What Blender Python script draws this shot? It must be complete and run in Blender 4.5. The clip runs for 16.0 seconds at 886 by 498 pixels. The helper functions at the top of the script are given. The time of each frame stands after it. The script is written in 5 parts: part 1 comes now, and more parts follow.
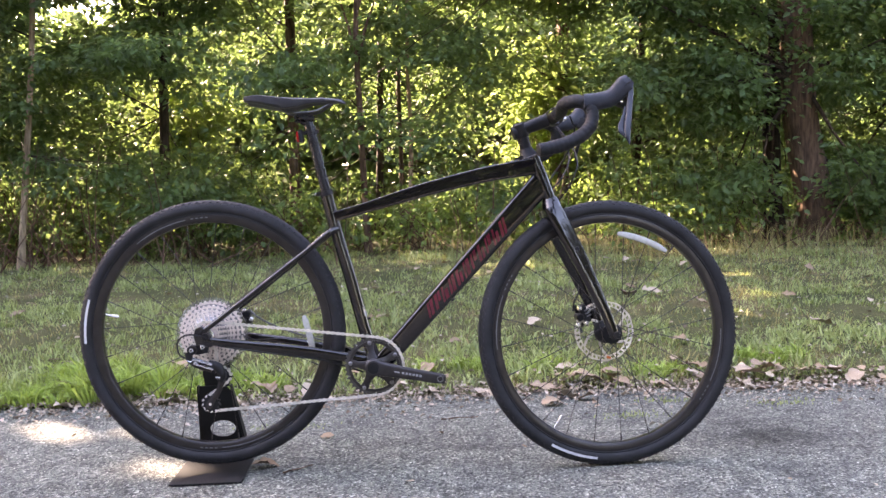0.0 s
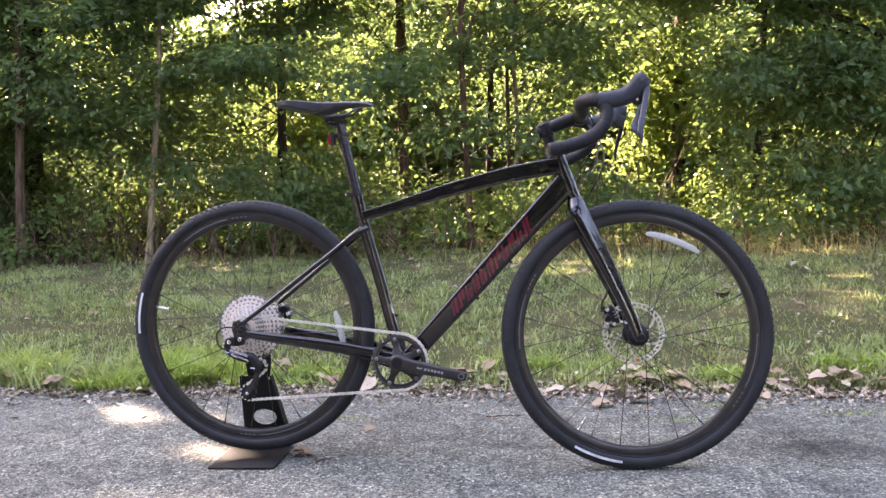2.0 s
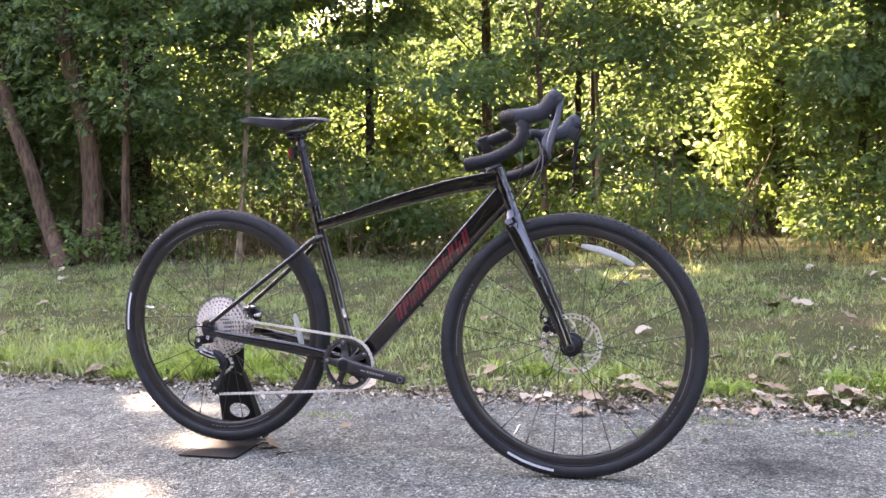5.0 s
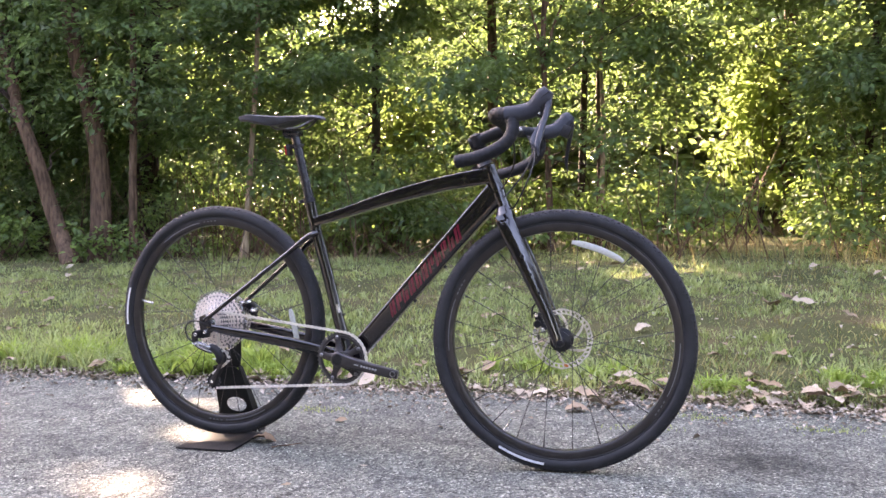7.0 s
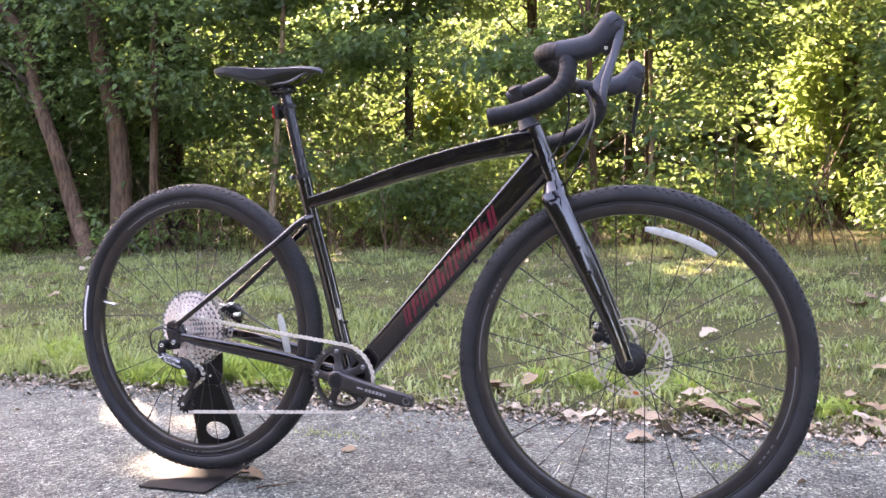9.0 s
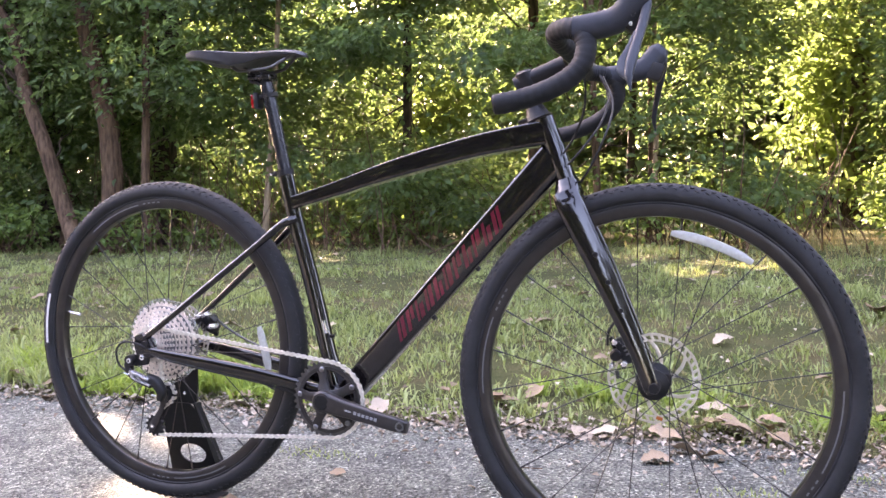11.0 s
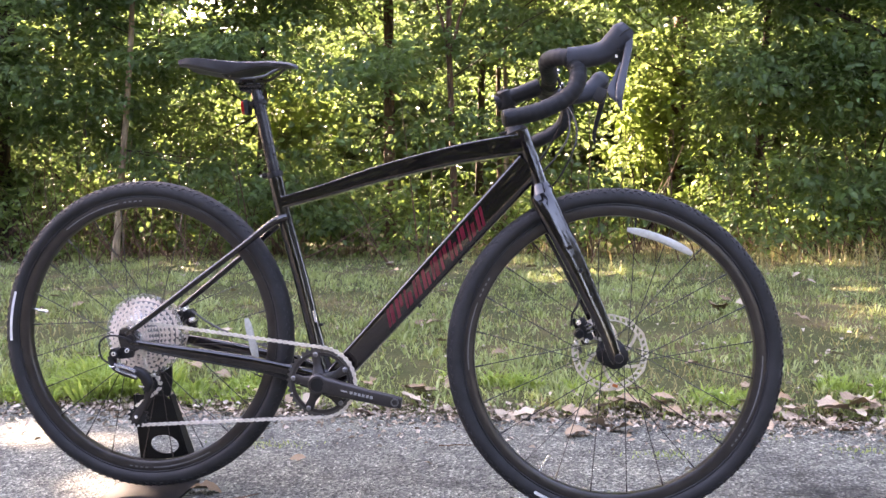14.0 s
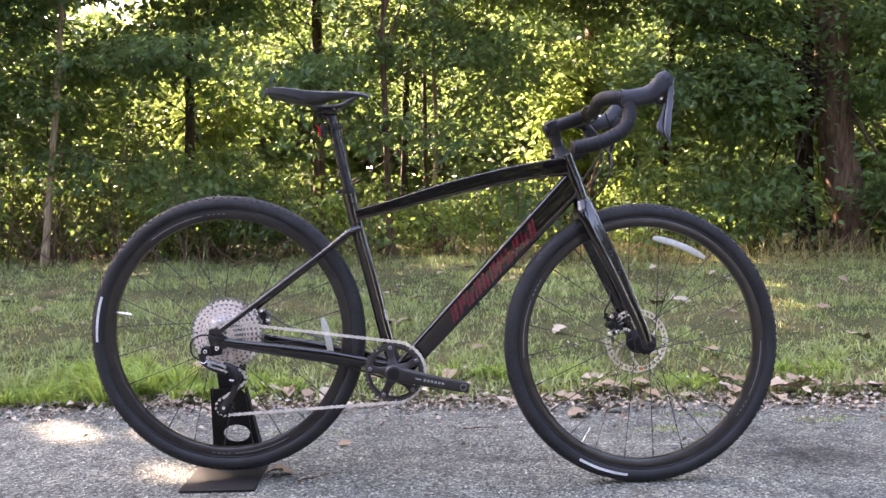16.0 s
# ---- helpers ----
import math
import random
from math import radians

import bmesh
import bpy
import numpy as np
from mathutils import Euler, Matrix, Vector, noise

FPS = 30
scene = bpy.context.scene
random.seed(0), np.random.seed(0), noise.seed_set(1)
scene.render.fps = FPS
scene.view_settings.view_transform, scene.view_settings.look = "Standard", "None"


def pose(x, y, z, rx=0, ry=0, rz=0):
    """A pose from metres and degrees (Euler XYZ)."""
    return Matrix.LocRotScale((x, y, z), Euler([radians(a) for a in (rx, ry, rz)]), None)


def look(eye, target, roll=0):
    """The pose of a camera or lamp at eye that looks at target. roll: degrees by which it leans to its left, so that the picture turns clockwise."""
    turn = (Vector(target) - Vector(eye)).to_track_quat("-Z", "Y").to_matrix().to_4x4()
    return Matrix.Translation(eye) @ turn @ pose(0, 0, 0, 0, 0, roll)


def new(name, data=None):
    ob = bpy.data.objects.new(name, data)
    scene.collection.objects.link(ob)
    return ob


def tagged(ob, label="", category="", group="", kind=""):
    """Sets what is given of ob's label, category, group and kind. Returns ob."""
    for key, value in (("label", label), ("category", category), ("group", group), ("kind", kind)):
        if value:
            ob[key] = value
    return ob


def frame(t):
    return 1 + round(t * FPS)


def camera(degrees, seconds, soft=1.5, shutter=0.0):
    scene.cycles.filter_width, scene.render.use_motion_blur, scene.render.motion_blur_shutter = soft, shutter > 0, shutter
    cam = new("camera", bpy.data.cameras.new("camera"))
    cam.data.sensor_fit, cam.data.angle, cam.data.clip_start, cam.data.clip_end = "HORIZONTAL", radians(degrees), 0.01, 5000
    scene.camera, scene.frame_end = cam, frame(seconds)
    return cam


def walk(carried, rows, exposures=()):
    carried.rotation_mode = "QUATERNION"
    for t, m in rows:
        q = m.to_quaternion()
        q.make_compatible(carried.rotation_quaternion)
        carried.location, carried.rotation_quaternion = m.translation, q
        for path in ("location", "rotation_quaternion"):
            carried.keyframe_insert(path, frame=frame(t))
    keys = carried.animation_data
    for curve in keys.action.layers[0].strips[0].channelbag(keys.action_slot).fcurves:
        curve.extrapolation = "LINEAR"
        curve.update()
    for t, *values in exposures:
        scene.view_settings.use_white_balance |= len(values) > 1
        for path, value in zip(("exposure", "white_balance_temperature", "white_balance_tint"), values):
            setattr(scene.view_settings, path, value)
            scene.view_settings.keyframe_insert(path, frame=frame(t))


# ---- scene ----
cam = camera(57.0, 16.0)
PATH = [
    (0, (0.5105, -2.1027, 0.6683), (0.6094, -0.1071, 0.5788), -1.46),
    (0.5, (0.5698, -2.1011, 0.6661), (0.5556, -0.1031, 0.5776), -1.48),
    (1, (0.6324, -2.0962, 0.6612), (0.5295, -0.1007, 0.5746), -1.53),
    (1.5, (0.7060, -2.0965, 0.6519), (0.5173, -0.1071, 0.5693), -1.49),
    (2, (0.7865, -2.1243, 0.6690), (0.5647, -0.1387, 0.5795), -1.48),
    (2.5, (0.8814, -2.1616, 0.7052), (0.6322, -0.1796, 0.6061), -1.38),
    (3, (0.9748, -2.1461, 0.7181), (0.6962, -0.1682, 0.6170), -1.31),
    (3.5, (1.0513, -2.1160, 0.7000), (0.6672, -0.1553, 0.6101), -1.33),
    (4, (1.1416, -2.0783, 0.6935), (0.6854, -0.1330, 0.6051), -1.26),
    (6.5, (1.3322, -2.2109, 0.6822), (0.7959, -0.2858, 0.6028), -0.92),
    (7, (1.3224, -2.1388, 0.6806), (0.7818, -0.2152, 0.5951), -0.89),
    (7.5, (1.3087, -2.0460, 0.6622), (0.7278, -0.1339, 0.5809), -0.82),
    (8, (1.2622, -1.9026, 0.6576), (0.6594, 0.0024, 0.5707), -0.83),
    (8.5, (1.2276, -1.7770, 0.6506), (0.6123, 0.1239, 0.5607), -0.80),
    (9, (1.1967, -1.6317, 0.6475), (0.5677, 0.2643, 0.5488), -0.85),
    (11.5, (1.1100, -1.4479, 0.6525), (0.4852, 0.4492, 0.5495), -0.73),
    (12, (1.0675, -1.4721, 0.6438), (0.4735, 0.4353, 0.5487), -0.64),
    (12.5, (1.0200, -1.5040, 0.6294), (0.5449, 0.4370, 0.5449), -0.50),
    (13, (0.9655, -1.5519, 0.6243), (0.6059, 0.4140, 0.5477), -0.35),
    (13.5, (0.9189, -1.6379, 0.6210), (0.6152, 0.3376, 0.5484), -0.34),
    (14, (0.8745, -1.7134, 0.6269), (0.6591, 0.2736, 0.5529), -0.35),
    (14.5, (0.7860, -1.7720, 0.6436), (0.6440, 0.2213, 0.5618), -0.40),
    (15, (0.6949, -1.8442, 0.6536), (0.5813, 0.1509, 0.5704), -0.45),
    (15.5, (0.5833, -1.9376, 0.6753), (0.5319, 0.0598, 0.5878), -0.44),
    (16, (0.5072, -2.0095, 0.6558), (0.5508, -0.0114, 0.5802), -0.45),
]
walk(cam, [(t, look(eye, target, roll)) for t, eye, target, roll in PATH],
     exposures=[(0.0, 4.24, 8150, 32), (3.0, 4.26, 8150, 32), (4.0, 4.36, 8150, 32), (7.3, 4.38, 8150, 33), (8.0, 4.53, 8200, 34), (11.7, 4.53, 8200, 35), (12.5, 4.40, 8150, 34), (13.5, 4.44, 8150, 34), (14.5, 4.32, 8150, 33), (16.0, 4.22, 8150, 32)])

# ---- daylight: low sun behind the trees, open sky over the drive ----
SUN_AZ, SUN_EL = radians(-50), radians(30)
SUN = Vector((math.sin(SUN_AZ) * math.cos(SUN_EL), math.cos(SUN_AZ) * math.cos(SUN_EL), math.sin(SUN_EL)))
world = bpy.data.worlds.new("sky")
world.use_nodes = True
scene.world = world
wn = world.node_tree
sky = wn.nodes.new("ShaderNodeTexSky")
sky.sky_type, sky.sun_disc = "NISHITA", False
sky.sun_elevation, sky.sun_rotation = SUN_EL, SUN_AZ % (2 * math.pi)
sky.air_density, sky.dust_density = 1.0, 2.5
wn.links.new(sky.outputs[0], wn.nodes["Background"].inputs[0])
wn.nodes["Background"].inputs[1].default_value = 0.15
sun_data = bpy.data.lights.new("sun", "SUN")
sun_data.energy, sun_data.angle, sun_data.color = 3.7, radians(0.53), (1.0, 0.92, 0.79)
sun = new("sun", sun_data)
sun.matrix_world = look(SUN * 50, (0, 0, 0))


# ---- materials ----
def shader(name, colour, rough=0.5, metal=0.0, coat=0.0, spec=0.5):
    m = bpy.data.materials.new(name)
    m.use_nodes = True
    b = m.node_tree.nodes["Principled BSDF"]
    b.inputs["Base Color"].default_value = (*colour, 1)
    b.inputs["Roughness"].default_value = rough
    b.inputs["Metallic"].default_value = metal
    b.inputs["Coat Weight"].default_value = coat
    b.inputs["Coat Roughness"].default_value = 0.05
    b.inputs["Coat IOR"].default_value = 1.5
    b.inputs["Specular IOR Level"].default_value = spec
    return m, m.node_tree, b


def noise_tex(nt, scale, detail=3.0, rough=0.55, kind="noise", feature=None):
    co = nt.nodes.new("ShaderNodeTexCoord")
    tex = nt.nodes.new("ShaderNodeTexNoise" if kind == "noise" else "ShaderNodeTexVoronoi")
    tex.inputs["Scale"].default_value = scale
    if kind == "noise":
        tex.inputs["Detail"].default_value, tex.inputs["Roughness"].default_value = detail, rough
    elif feature:
        tex.feature = feature
    nt.links.new(co.outputs["Object"], tex.inputs["Vector"])
    return tex


def ramp(nt, src, stops):
    r = nt.nodes.new("ShaderNodeValToRGB")
    els = r.color_ramp.elements
    while len(els) < len(stops):
        els.new(0.5)
    for e, (p, c) in zip(els, stops):
        e.position, e.color = p, (*c, 1)
    nt.links.new(src, r.inputs[0])
    return r.outputs[0]


def mix(nt, fac, a, b, kind="MIX"):
    n = nt.nodes.new("ShaderNodeMix")
    n.data_type, n.blend_type = "RGBA", kind
    for sock, v in ((n.inputs["Factor"], fac), (n.inputs[6], a), (n.inputs[7], b)):
        if isinstance(v, (int, float)):
            sock.default_value = v
        elif isinstance(v, tuple):
            sock.default_value = (*v, 1)
        else:
            nt.links.new(v, sock)
    return n.outputs[2]


def bump(nt, bsdf, height, strength, dist):
    n = nt.nodes.new("ShaderNodeBump")
    n.inputs["Strength"].default_value, n.inputs["Distance"].default_value = strength, dist
    nt.links.new(height, n.inputs["Height"])
    nt.links.new(n.outputs[0], bsdf.inputs["Normal"])


def worn(name, colour, rough, metal=0.0, coat=0.0, scale=60.0, vary=0.35, relief=0.0, grain=400.0):
    """A painted, rubber or metal surface with large-scale dullness and fine grain."""
    m, nt, b = shader(name, colour, rough, metal, coat, 0.15 if coat else 0.5)
    big = noise_tex(nt, scale, 4)
    lo, hi = tuple(c * (1 - vary) for c in colour), tuple(min(1, c * (1 + vary)) for c in colour)
    nt.links.new(ramp(nt, big.outputs[0], [(0.3, lo), (0.7, hi)]), b.inputs["Base Color"])
    fine = noise_tex(nt, grain, 2)
    r = nt.nodes.new("ShaderNodeMapRange")
    r.inputs[3].default_value, r.inputs[4].default_value = max(0.02, rough * 0.8), min(1, rough * 1.2)
    nt.links.new(fine.outputs[0], r.inputs[0])
    nt.links.new(r.outputs[0], b.inputs["Roughness"])
    if relief:
        bump(nt, b, fine.outputs[0], 0.5, relief)
    return m


paint = worn("gloss_black_paint", (0.006, 0.005, 0.0055), 0.16, 0.0, 1.0, 25, 0.25)
matt_black = worn("satin_black_alloy", (0.009, 0.009, 0.0105), 0.45, 0.2, 0.0, 40, 0.25)
crank_black = worn("anodised_black_alloy", (0.034, 0.031, 0.031), 0.36, 0.5, 0.0, 60, 0.2)
plastic_black = worn("black_plastic", (0.010, 0.010, 0.011), 0.55, 0.0, 0.0, 60, 0.25)
rubber = worn("tyre_rubber", (0.0152, 0.0155, 0.0172), 0.66, 0.0, 0.0, 18, 0.3, 0.0004, 700)
lever_grey = worn("lever_grey_paint", (0.010, 0.013, 0.020), 0.40, 0.2, 0.0, 40, 0.2)
post_grey = worn("satin_grey_alloy", (0.018, 0.018, 0.021), 0.26, 0.30, 0.0, 40, 0.2)
tape = worn("bar_tape", (0.0075, 0.0085, 0.0110), 0.66, 0.0, 0.0, 30, 0.25, 0.0006, 500)
hood_rubber = worn("hood_rubber", (0.022, 0.026, 0.035), 0.58, 0.0, 0.0, 40, 0.2, 0.0003, 900)
saddle_skin = worn("saddle_cover", (0.042, 0.044, 0.052), 0.52, 0.0, 0.0, 30, 0.2, 0.0003, 900)
rim_black = worn("rim_anodised_black", (0.026, 0.023, 0.022), 0.32, 0.4, 0.0, 30, 0.25)
silver = worn("silver_alloy", (0.74, 0.73, 0.72), 0.25, 0.8, 0.0, 80, 0.15)
steel = worn("cog_steel", (0.80, 0.71, 0.655), 0.38, 0.6, 0.0, 90, 0.15)
dark_steel = worn("dark_cog_steel", (0.16, 0.16, 0.165), 0.42, 0.8, 0.0, 90, 0.2)
link_silver = worn("polished_link", (0.56, 0.58, 0.63), 0.22, 0.85, 0.0, 80, 0.15)
ring_grey = worn("machined_ring_grey", (0.085, 0.083, 0.082), 0.34, 0.75, 0.0, 60, 0.2)
cable_grey = worn("cable_housing_grey", (0.055, 0.055, 0.058), 0.38, 0.0, 0.0, 60, 0.2)
chain_metal = worn("chain_plate", (0.66, 0.62, 0.56), 0.36, 0.55, 0.0, 120, 0.2)
rotor_metal = worn("rotor_steel", (0.60, 0.54, 0.47), 0.36, 0.6, 0.0, 120, 0.15)
reflector_white = worn("white_reflector", (0.38, 0.385, 0.355), 0.22, 0.0, 0.5, 120, 0.12)
white_mark = worn("white_print", (0.52, 0.52, 0.53), 0.5, 0.0, 0.0, 90, 0.15)
grey_mark = worn("grey_print", (0.10, 0.10, 0.105), 0.5, 0.0, 0.0, 90, 0.15)
pale_mark = worn("pale_grey_print", (0.22, 0.22, 0.225), 0.5, 0.0, 0.0, 90, 0.15)
red_mark = worn("crimson_print", (0.088, 0.005, 0.015), 0.3, 0.0, 0.8, 30, 0.4)
red_lens = worn("red_lens", (0.28, 0.010, 0.010), 0.15, 0.0, 0.6, 60, 0.2)
amber_mark = worn("orange_print", (0.48, 0.12, 0.03), 0.5, 0.0, 0.0, 60, 0.2)
stand_black = worn("stand_powder_coat", (0.005, 0.005, 0.0055), 0.62, 0.0, 0.0, 20, 0.35, 0.0003, 600)
for m in (matt_black, plastic_black, rubber, tape, hood_rubber, saddle_skin, stand_black):
    m.node_tree.nodes["Principled BSDF"].inputs["Specular IOR Level"].default_value = 0.28
guard_m, _, guard_b = shader("smoked_clear_plastic", (0.55, 0.55, 0.56), 0.25)
guard_b.inputs["Transmission Weight"].default_value = 0.6
guard_b.inputs["Alpha"].default_value = 0.55


def leaf_material(name, dark, light, glow, share=0.45):
    m, nt, b = shader(name, light, 0.48, spec=0.24)
    geo = nt.nodes.new("ShaderNodeNewGeometry")
    big = noise_tex(nt, 0.9, 2)
    mid = nt.nodes.new("ShaderNodeMath")
    mid.operation = "MULTIPLY_ADD"
    mid.inputs[1].default_value, mid.inputs[2].default_value = 0.55, 0.0
    nt.links.new(geo.outputs["Random Per Island"], mid.inputs[0])
    add = nt.nodes.new("ShaderNodeMath")
    add.operation = "MULTIPLY_ADD"
    add.inputs[1].default_value = 0.5
    nt.links.new(big.outputs[0], add.inputs[0])
    nt.links.new(mid.outputs[0], add.inputs[2])
    base = ramp(nt, add.outputs[0], [(0.15, dark), (0.85, light)])
    nt.links.new(base, b.inputs["Base Color"])
    tr = nt.nodes.new("ShaderNodeBsdfTranslucent")
    lit = ramp(nt, add.outputs[0], [(0.15, tuple(0.6 * g for g in glow)), (0.85, glow)])
    nt.links.new(lit, tr.inputs["Color"])
    ms = nt.nodes.new("ShaderNodeMixShader")
    ms.inputs[0].default_value = share
    nt.links.new(b.outputs[0], ms.inputs[1])
    nt.links.new(tr.outputs[0], ms.inputs[2])
    nt.links.new(ms.outputs[0], nt.nodes["Material Output"].inputs[0])
    return m


leaf_green = leaf_material("tree_leaf", (0.009, 0.026, 0.010), (0.054, 0.104, 0.036), (0.28, 0.42, 0.12), 0.40)
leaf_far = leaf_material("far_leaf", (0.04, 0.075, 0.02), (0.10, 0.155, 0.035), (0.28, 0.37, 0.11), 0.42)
# brighter, yellower leaf for the bushes in sun: part of the sunlight is colour
leaf_sunny = leaf_material("sunlit_tint_leaf", (0.08, 0.13, 0.03), (0.17, 0.24, 0.065), (0.32, 0.43, 0.12), 0.5)
# near-black leaf for the added backdrop, kept dark for the reflections
leaf_dark = leaf_material("backdrop_leaf", (0.010, 0.020, 0.010), (0.022, 0.038, 0.016), (0.04, 0.06, 0.02), 0.15)
shrub_green = leaf_material("shrub_leaf", (0.030, 0.068, 0.024), (0.100, 0.170, 0.055), (0.33, 0.48, 0.11))
grass_green = leaf_material("grass_blade", (0.060, 0.104, 0.040), (0.330, 0.380, 0.165), (0.46, 0.55, 0.17), 0.33)
tuft_green = leaf_material("lush_grass_blade", (0.09, 0.17, 0.03), (0.29, 0.41, 0.10), (0.44, 0.56, 0.12), 0.4)
straw = leaf_material("dry_stalk", (0.12, 0.115, 0.040), (0.30, 0.26, 0.11), (0.36, 0.30, 0.13), 0.25)


def dead_leaf_material(name, a, b_, c):
    m, nt, b = shader(name, b_, 0.65, spec=0.3)
    info = nt.nodes.new("ShaderNodeObjectInfo")
    geo = nt.nodes.new("ShaderNodeNewGeometry")
    ad = nt.nodes.new("ShaderNodeMath")
    ad.operation = "ADD"
    nt.links.new(info.outputs["Random"], ad.inputs[0])
    nt.links.new(geo.outputs["Random Per Island"], ad.inputs[1])
    fr = nt.nodes.new("ShaderNodeMath")
    fr.operation = "FRACT"
    nt.links.new(ad.outputs[0], fr.inputs[0])
    tint = ramp(nt, fr.outputs[0], [(0.0, a), (0.5, b_), (1.0, c)])
    mot = noise_tex(nt, 90, 4)
    nt.links.new(mix(nt, 0.55, tint, ramp(nt, mot.outputs[0], [(0.3, (0.35, 0.3, 0.25)), (0.7, (1, 1, 1))]), "MULTIPLY"), b.inputs["Base Color"])
    bump(nt, b, mot.outputs[0], 0.4, 0.002)
    return m


dead_leaf = dead_leaf_material("dead_leaf", (0.19, 0.13, 0.08), (0.32, 0.24, 0.165), (0.42, 0.36, 0.28))
litter_mat = dead_leaf_material("leaf_litter", (0.14, 0.10, 0.07), (0.31, 0.255, 0.19), (0.47, 0.42, 0.35))


def bark_material(name, a, b_):
    m, nt, b = shader(name, a, 0.85, spec=0.2)
    co = nt.nodes.new("ShaderNodeTexCoord")
    mp = nt.nodes.new("ShaderNodeMapping")
    mp.inputs["Scale"].default_value = (1, 1, 0.18)
    nt.links.new(co.outputs["Object"], mp.inputs[0])
    tex = nt.nodes.new("ShaderNodeTexNoise")
    tex.inputs["Scale"].default_value, tex.inputs["Detail"].default_value = 38, 6
    nt.links.new(mp.outputs[0], tex.inputs[0])
    patch = noise_tex(nt, 3.0, 3)
    c1 = ramp(nt, tex.outputs[0], [(0.32, a), (0.66, b_)])
    nt.links.new(mix(nt, 0.45, c1, ramp(nt, patch.outputs[0], [(0.35, (0.45, 0.45, 0.4)), (0.65, (1, 1, 1))]), "MULTIPLY"), b.inputs["Base Color"])
    bump(nt, b, tex.outputs[0], 0.9, 0.012)
    return m


bark = bark_material("bark", (0.045, 0.026, 0.017), (0.150, 0.092, 0.059))
bark_pale = bark_material("pale_bark", (0.14, 0.100, 0.064), (0.38, 0.275, 0.180))
bark_dark = bark_material("dark_bark", (0.022, 0.015, 0.011), (0.075, 0.052, 0.038))

# weathered asphalt with pale aggregate
asphalt, nt, b = shader("weathered_asphalt", (0.15, 0.15, 0.155), 0.85, spec=0.3)
stones = noise_tex(nt, 165, kind="voronoi")
grit = noise_tex(nt, 330, kind="voronoi")
wide = noise_tex(nt, 1.3, 5, 0.6)
mid_n = noise_tex(nt, 14, 4)
tone = ramp(nt, stones.outputs["Color"], [(0.0, (0.022, 0.022, 0.023)), (0.36, (0.085, 0.085, 0.087)), (0.66, (0.150, 0.149, 0.147)), (0.86, (0.25, 0.244, 0.235)), (1.0, (0.46, 0.445, 0.425))])
tone2 = ramp(nt, grit.outputs["Color"], [(0.0, (0.22, 0.22, 0.23)), (0.55, (0.95, 0.95, 0.95)), (1.0, (1.9, 1.86, 1.80))])
tone = mix(nt, 0.8, tone, tone2, "MULTIPLY")
tone = mix(nt, 0.8, tone, ramp(nt, wide.outputs[0], [(0.25, (0.55, 0.55, 0.57)), (0.5, (1, 1, 1)), (0.75, (1.35, 1.30, 1.24))]), "MULTIPLY")
tone = mix(nt, 0.75, tone, ramp(nt, mid_n.outputs[0], [(0.3, (0.55, 0.55, 0.55)), (0.62, (1.18, 1.18, 1.17))]), "MULTIPLY")
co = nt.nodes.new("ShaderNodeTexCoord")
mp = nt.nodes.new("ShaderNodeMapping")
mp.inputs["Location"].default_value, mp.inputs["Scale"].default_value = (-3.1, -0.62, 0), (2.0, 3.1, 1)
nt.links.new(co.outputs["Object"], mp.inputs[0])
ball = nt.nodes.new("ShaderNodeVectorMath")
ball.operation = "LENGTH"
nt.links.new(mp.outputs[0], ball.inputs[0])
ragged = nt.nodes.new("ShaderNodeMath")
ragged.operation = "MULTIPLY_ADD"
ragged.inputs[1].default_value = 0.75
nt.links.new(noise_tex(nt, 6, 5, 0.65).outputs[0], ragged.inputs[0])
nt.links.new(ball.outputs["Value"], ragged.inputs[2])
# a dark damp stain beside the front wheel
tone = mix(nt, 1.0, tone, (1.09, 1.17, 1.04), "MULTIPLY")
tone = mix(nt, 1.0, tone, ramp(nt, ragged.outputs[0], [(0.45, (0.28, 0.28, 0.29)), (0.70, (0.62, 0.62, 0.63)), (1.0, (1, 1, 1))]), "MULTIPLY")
cells = noise_tex(nt, 1.15, kind="voronoi", feature="DISTANCE_TO_EDGE")
warp = nt.nodes.new("ShaderNodeVectorMath")
warp.operation = "MULTIPLY_ADD"
warp.inputs[1].default_value = (0.28, 0.28, 0)
nt.links.new(noise_tex(nt, 5.0, 5, 0.7).outputs["Color"], warp.inputs[0])
nt.links.new(co.outputs["Object"], warp.inputs[2])
nt.links.new(warp.outputs[0], cells.inputs["Vector"])
line = ramp(nt, cells.outputs["Distance"], [(0.0, (1, 1, 1)), (0.006, (0, 0, 0))])
some = ramp(nt, noise_tex(nt, 0.9, 2).outputs[0], [(0.50, (0, 0, 0)), (0.60, (1, 1, 1))])
tone = mix(nt, mix(nt, 1.0, line, some, "MULTIPLY"), tone, (0.022, 0.021, 0.019))
blotch = ramp(nt, noise_tex(nt, 3.2, 6, 0.65).outputs[0], [(0.34, (0.62, 0.62, 0.63)), (0.47, (1, 1, 1)), (0.62, (1.06, 1.05, 1.03))])
tone = mix(nt, 0.75, tone, blotch, "MULTIPLY")
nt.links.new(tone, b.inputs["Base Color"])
bump(nt, b, stones.outputs["Distance"], 1.0, 0.008)

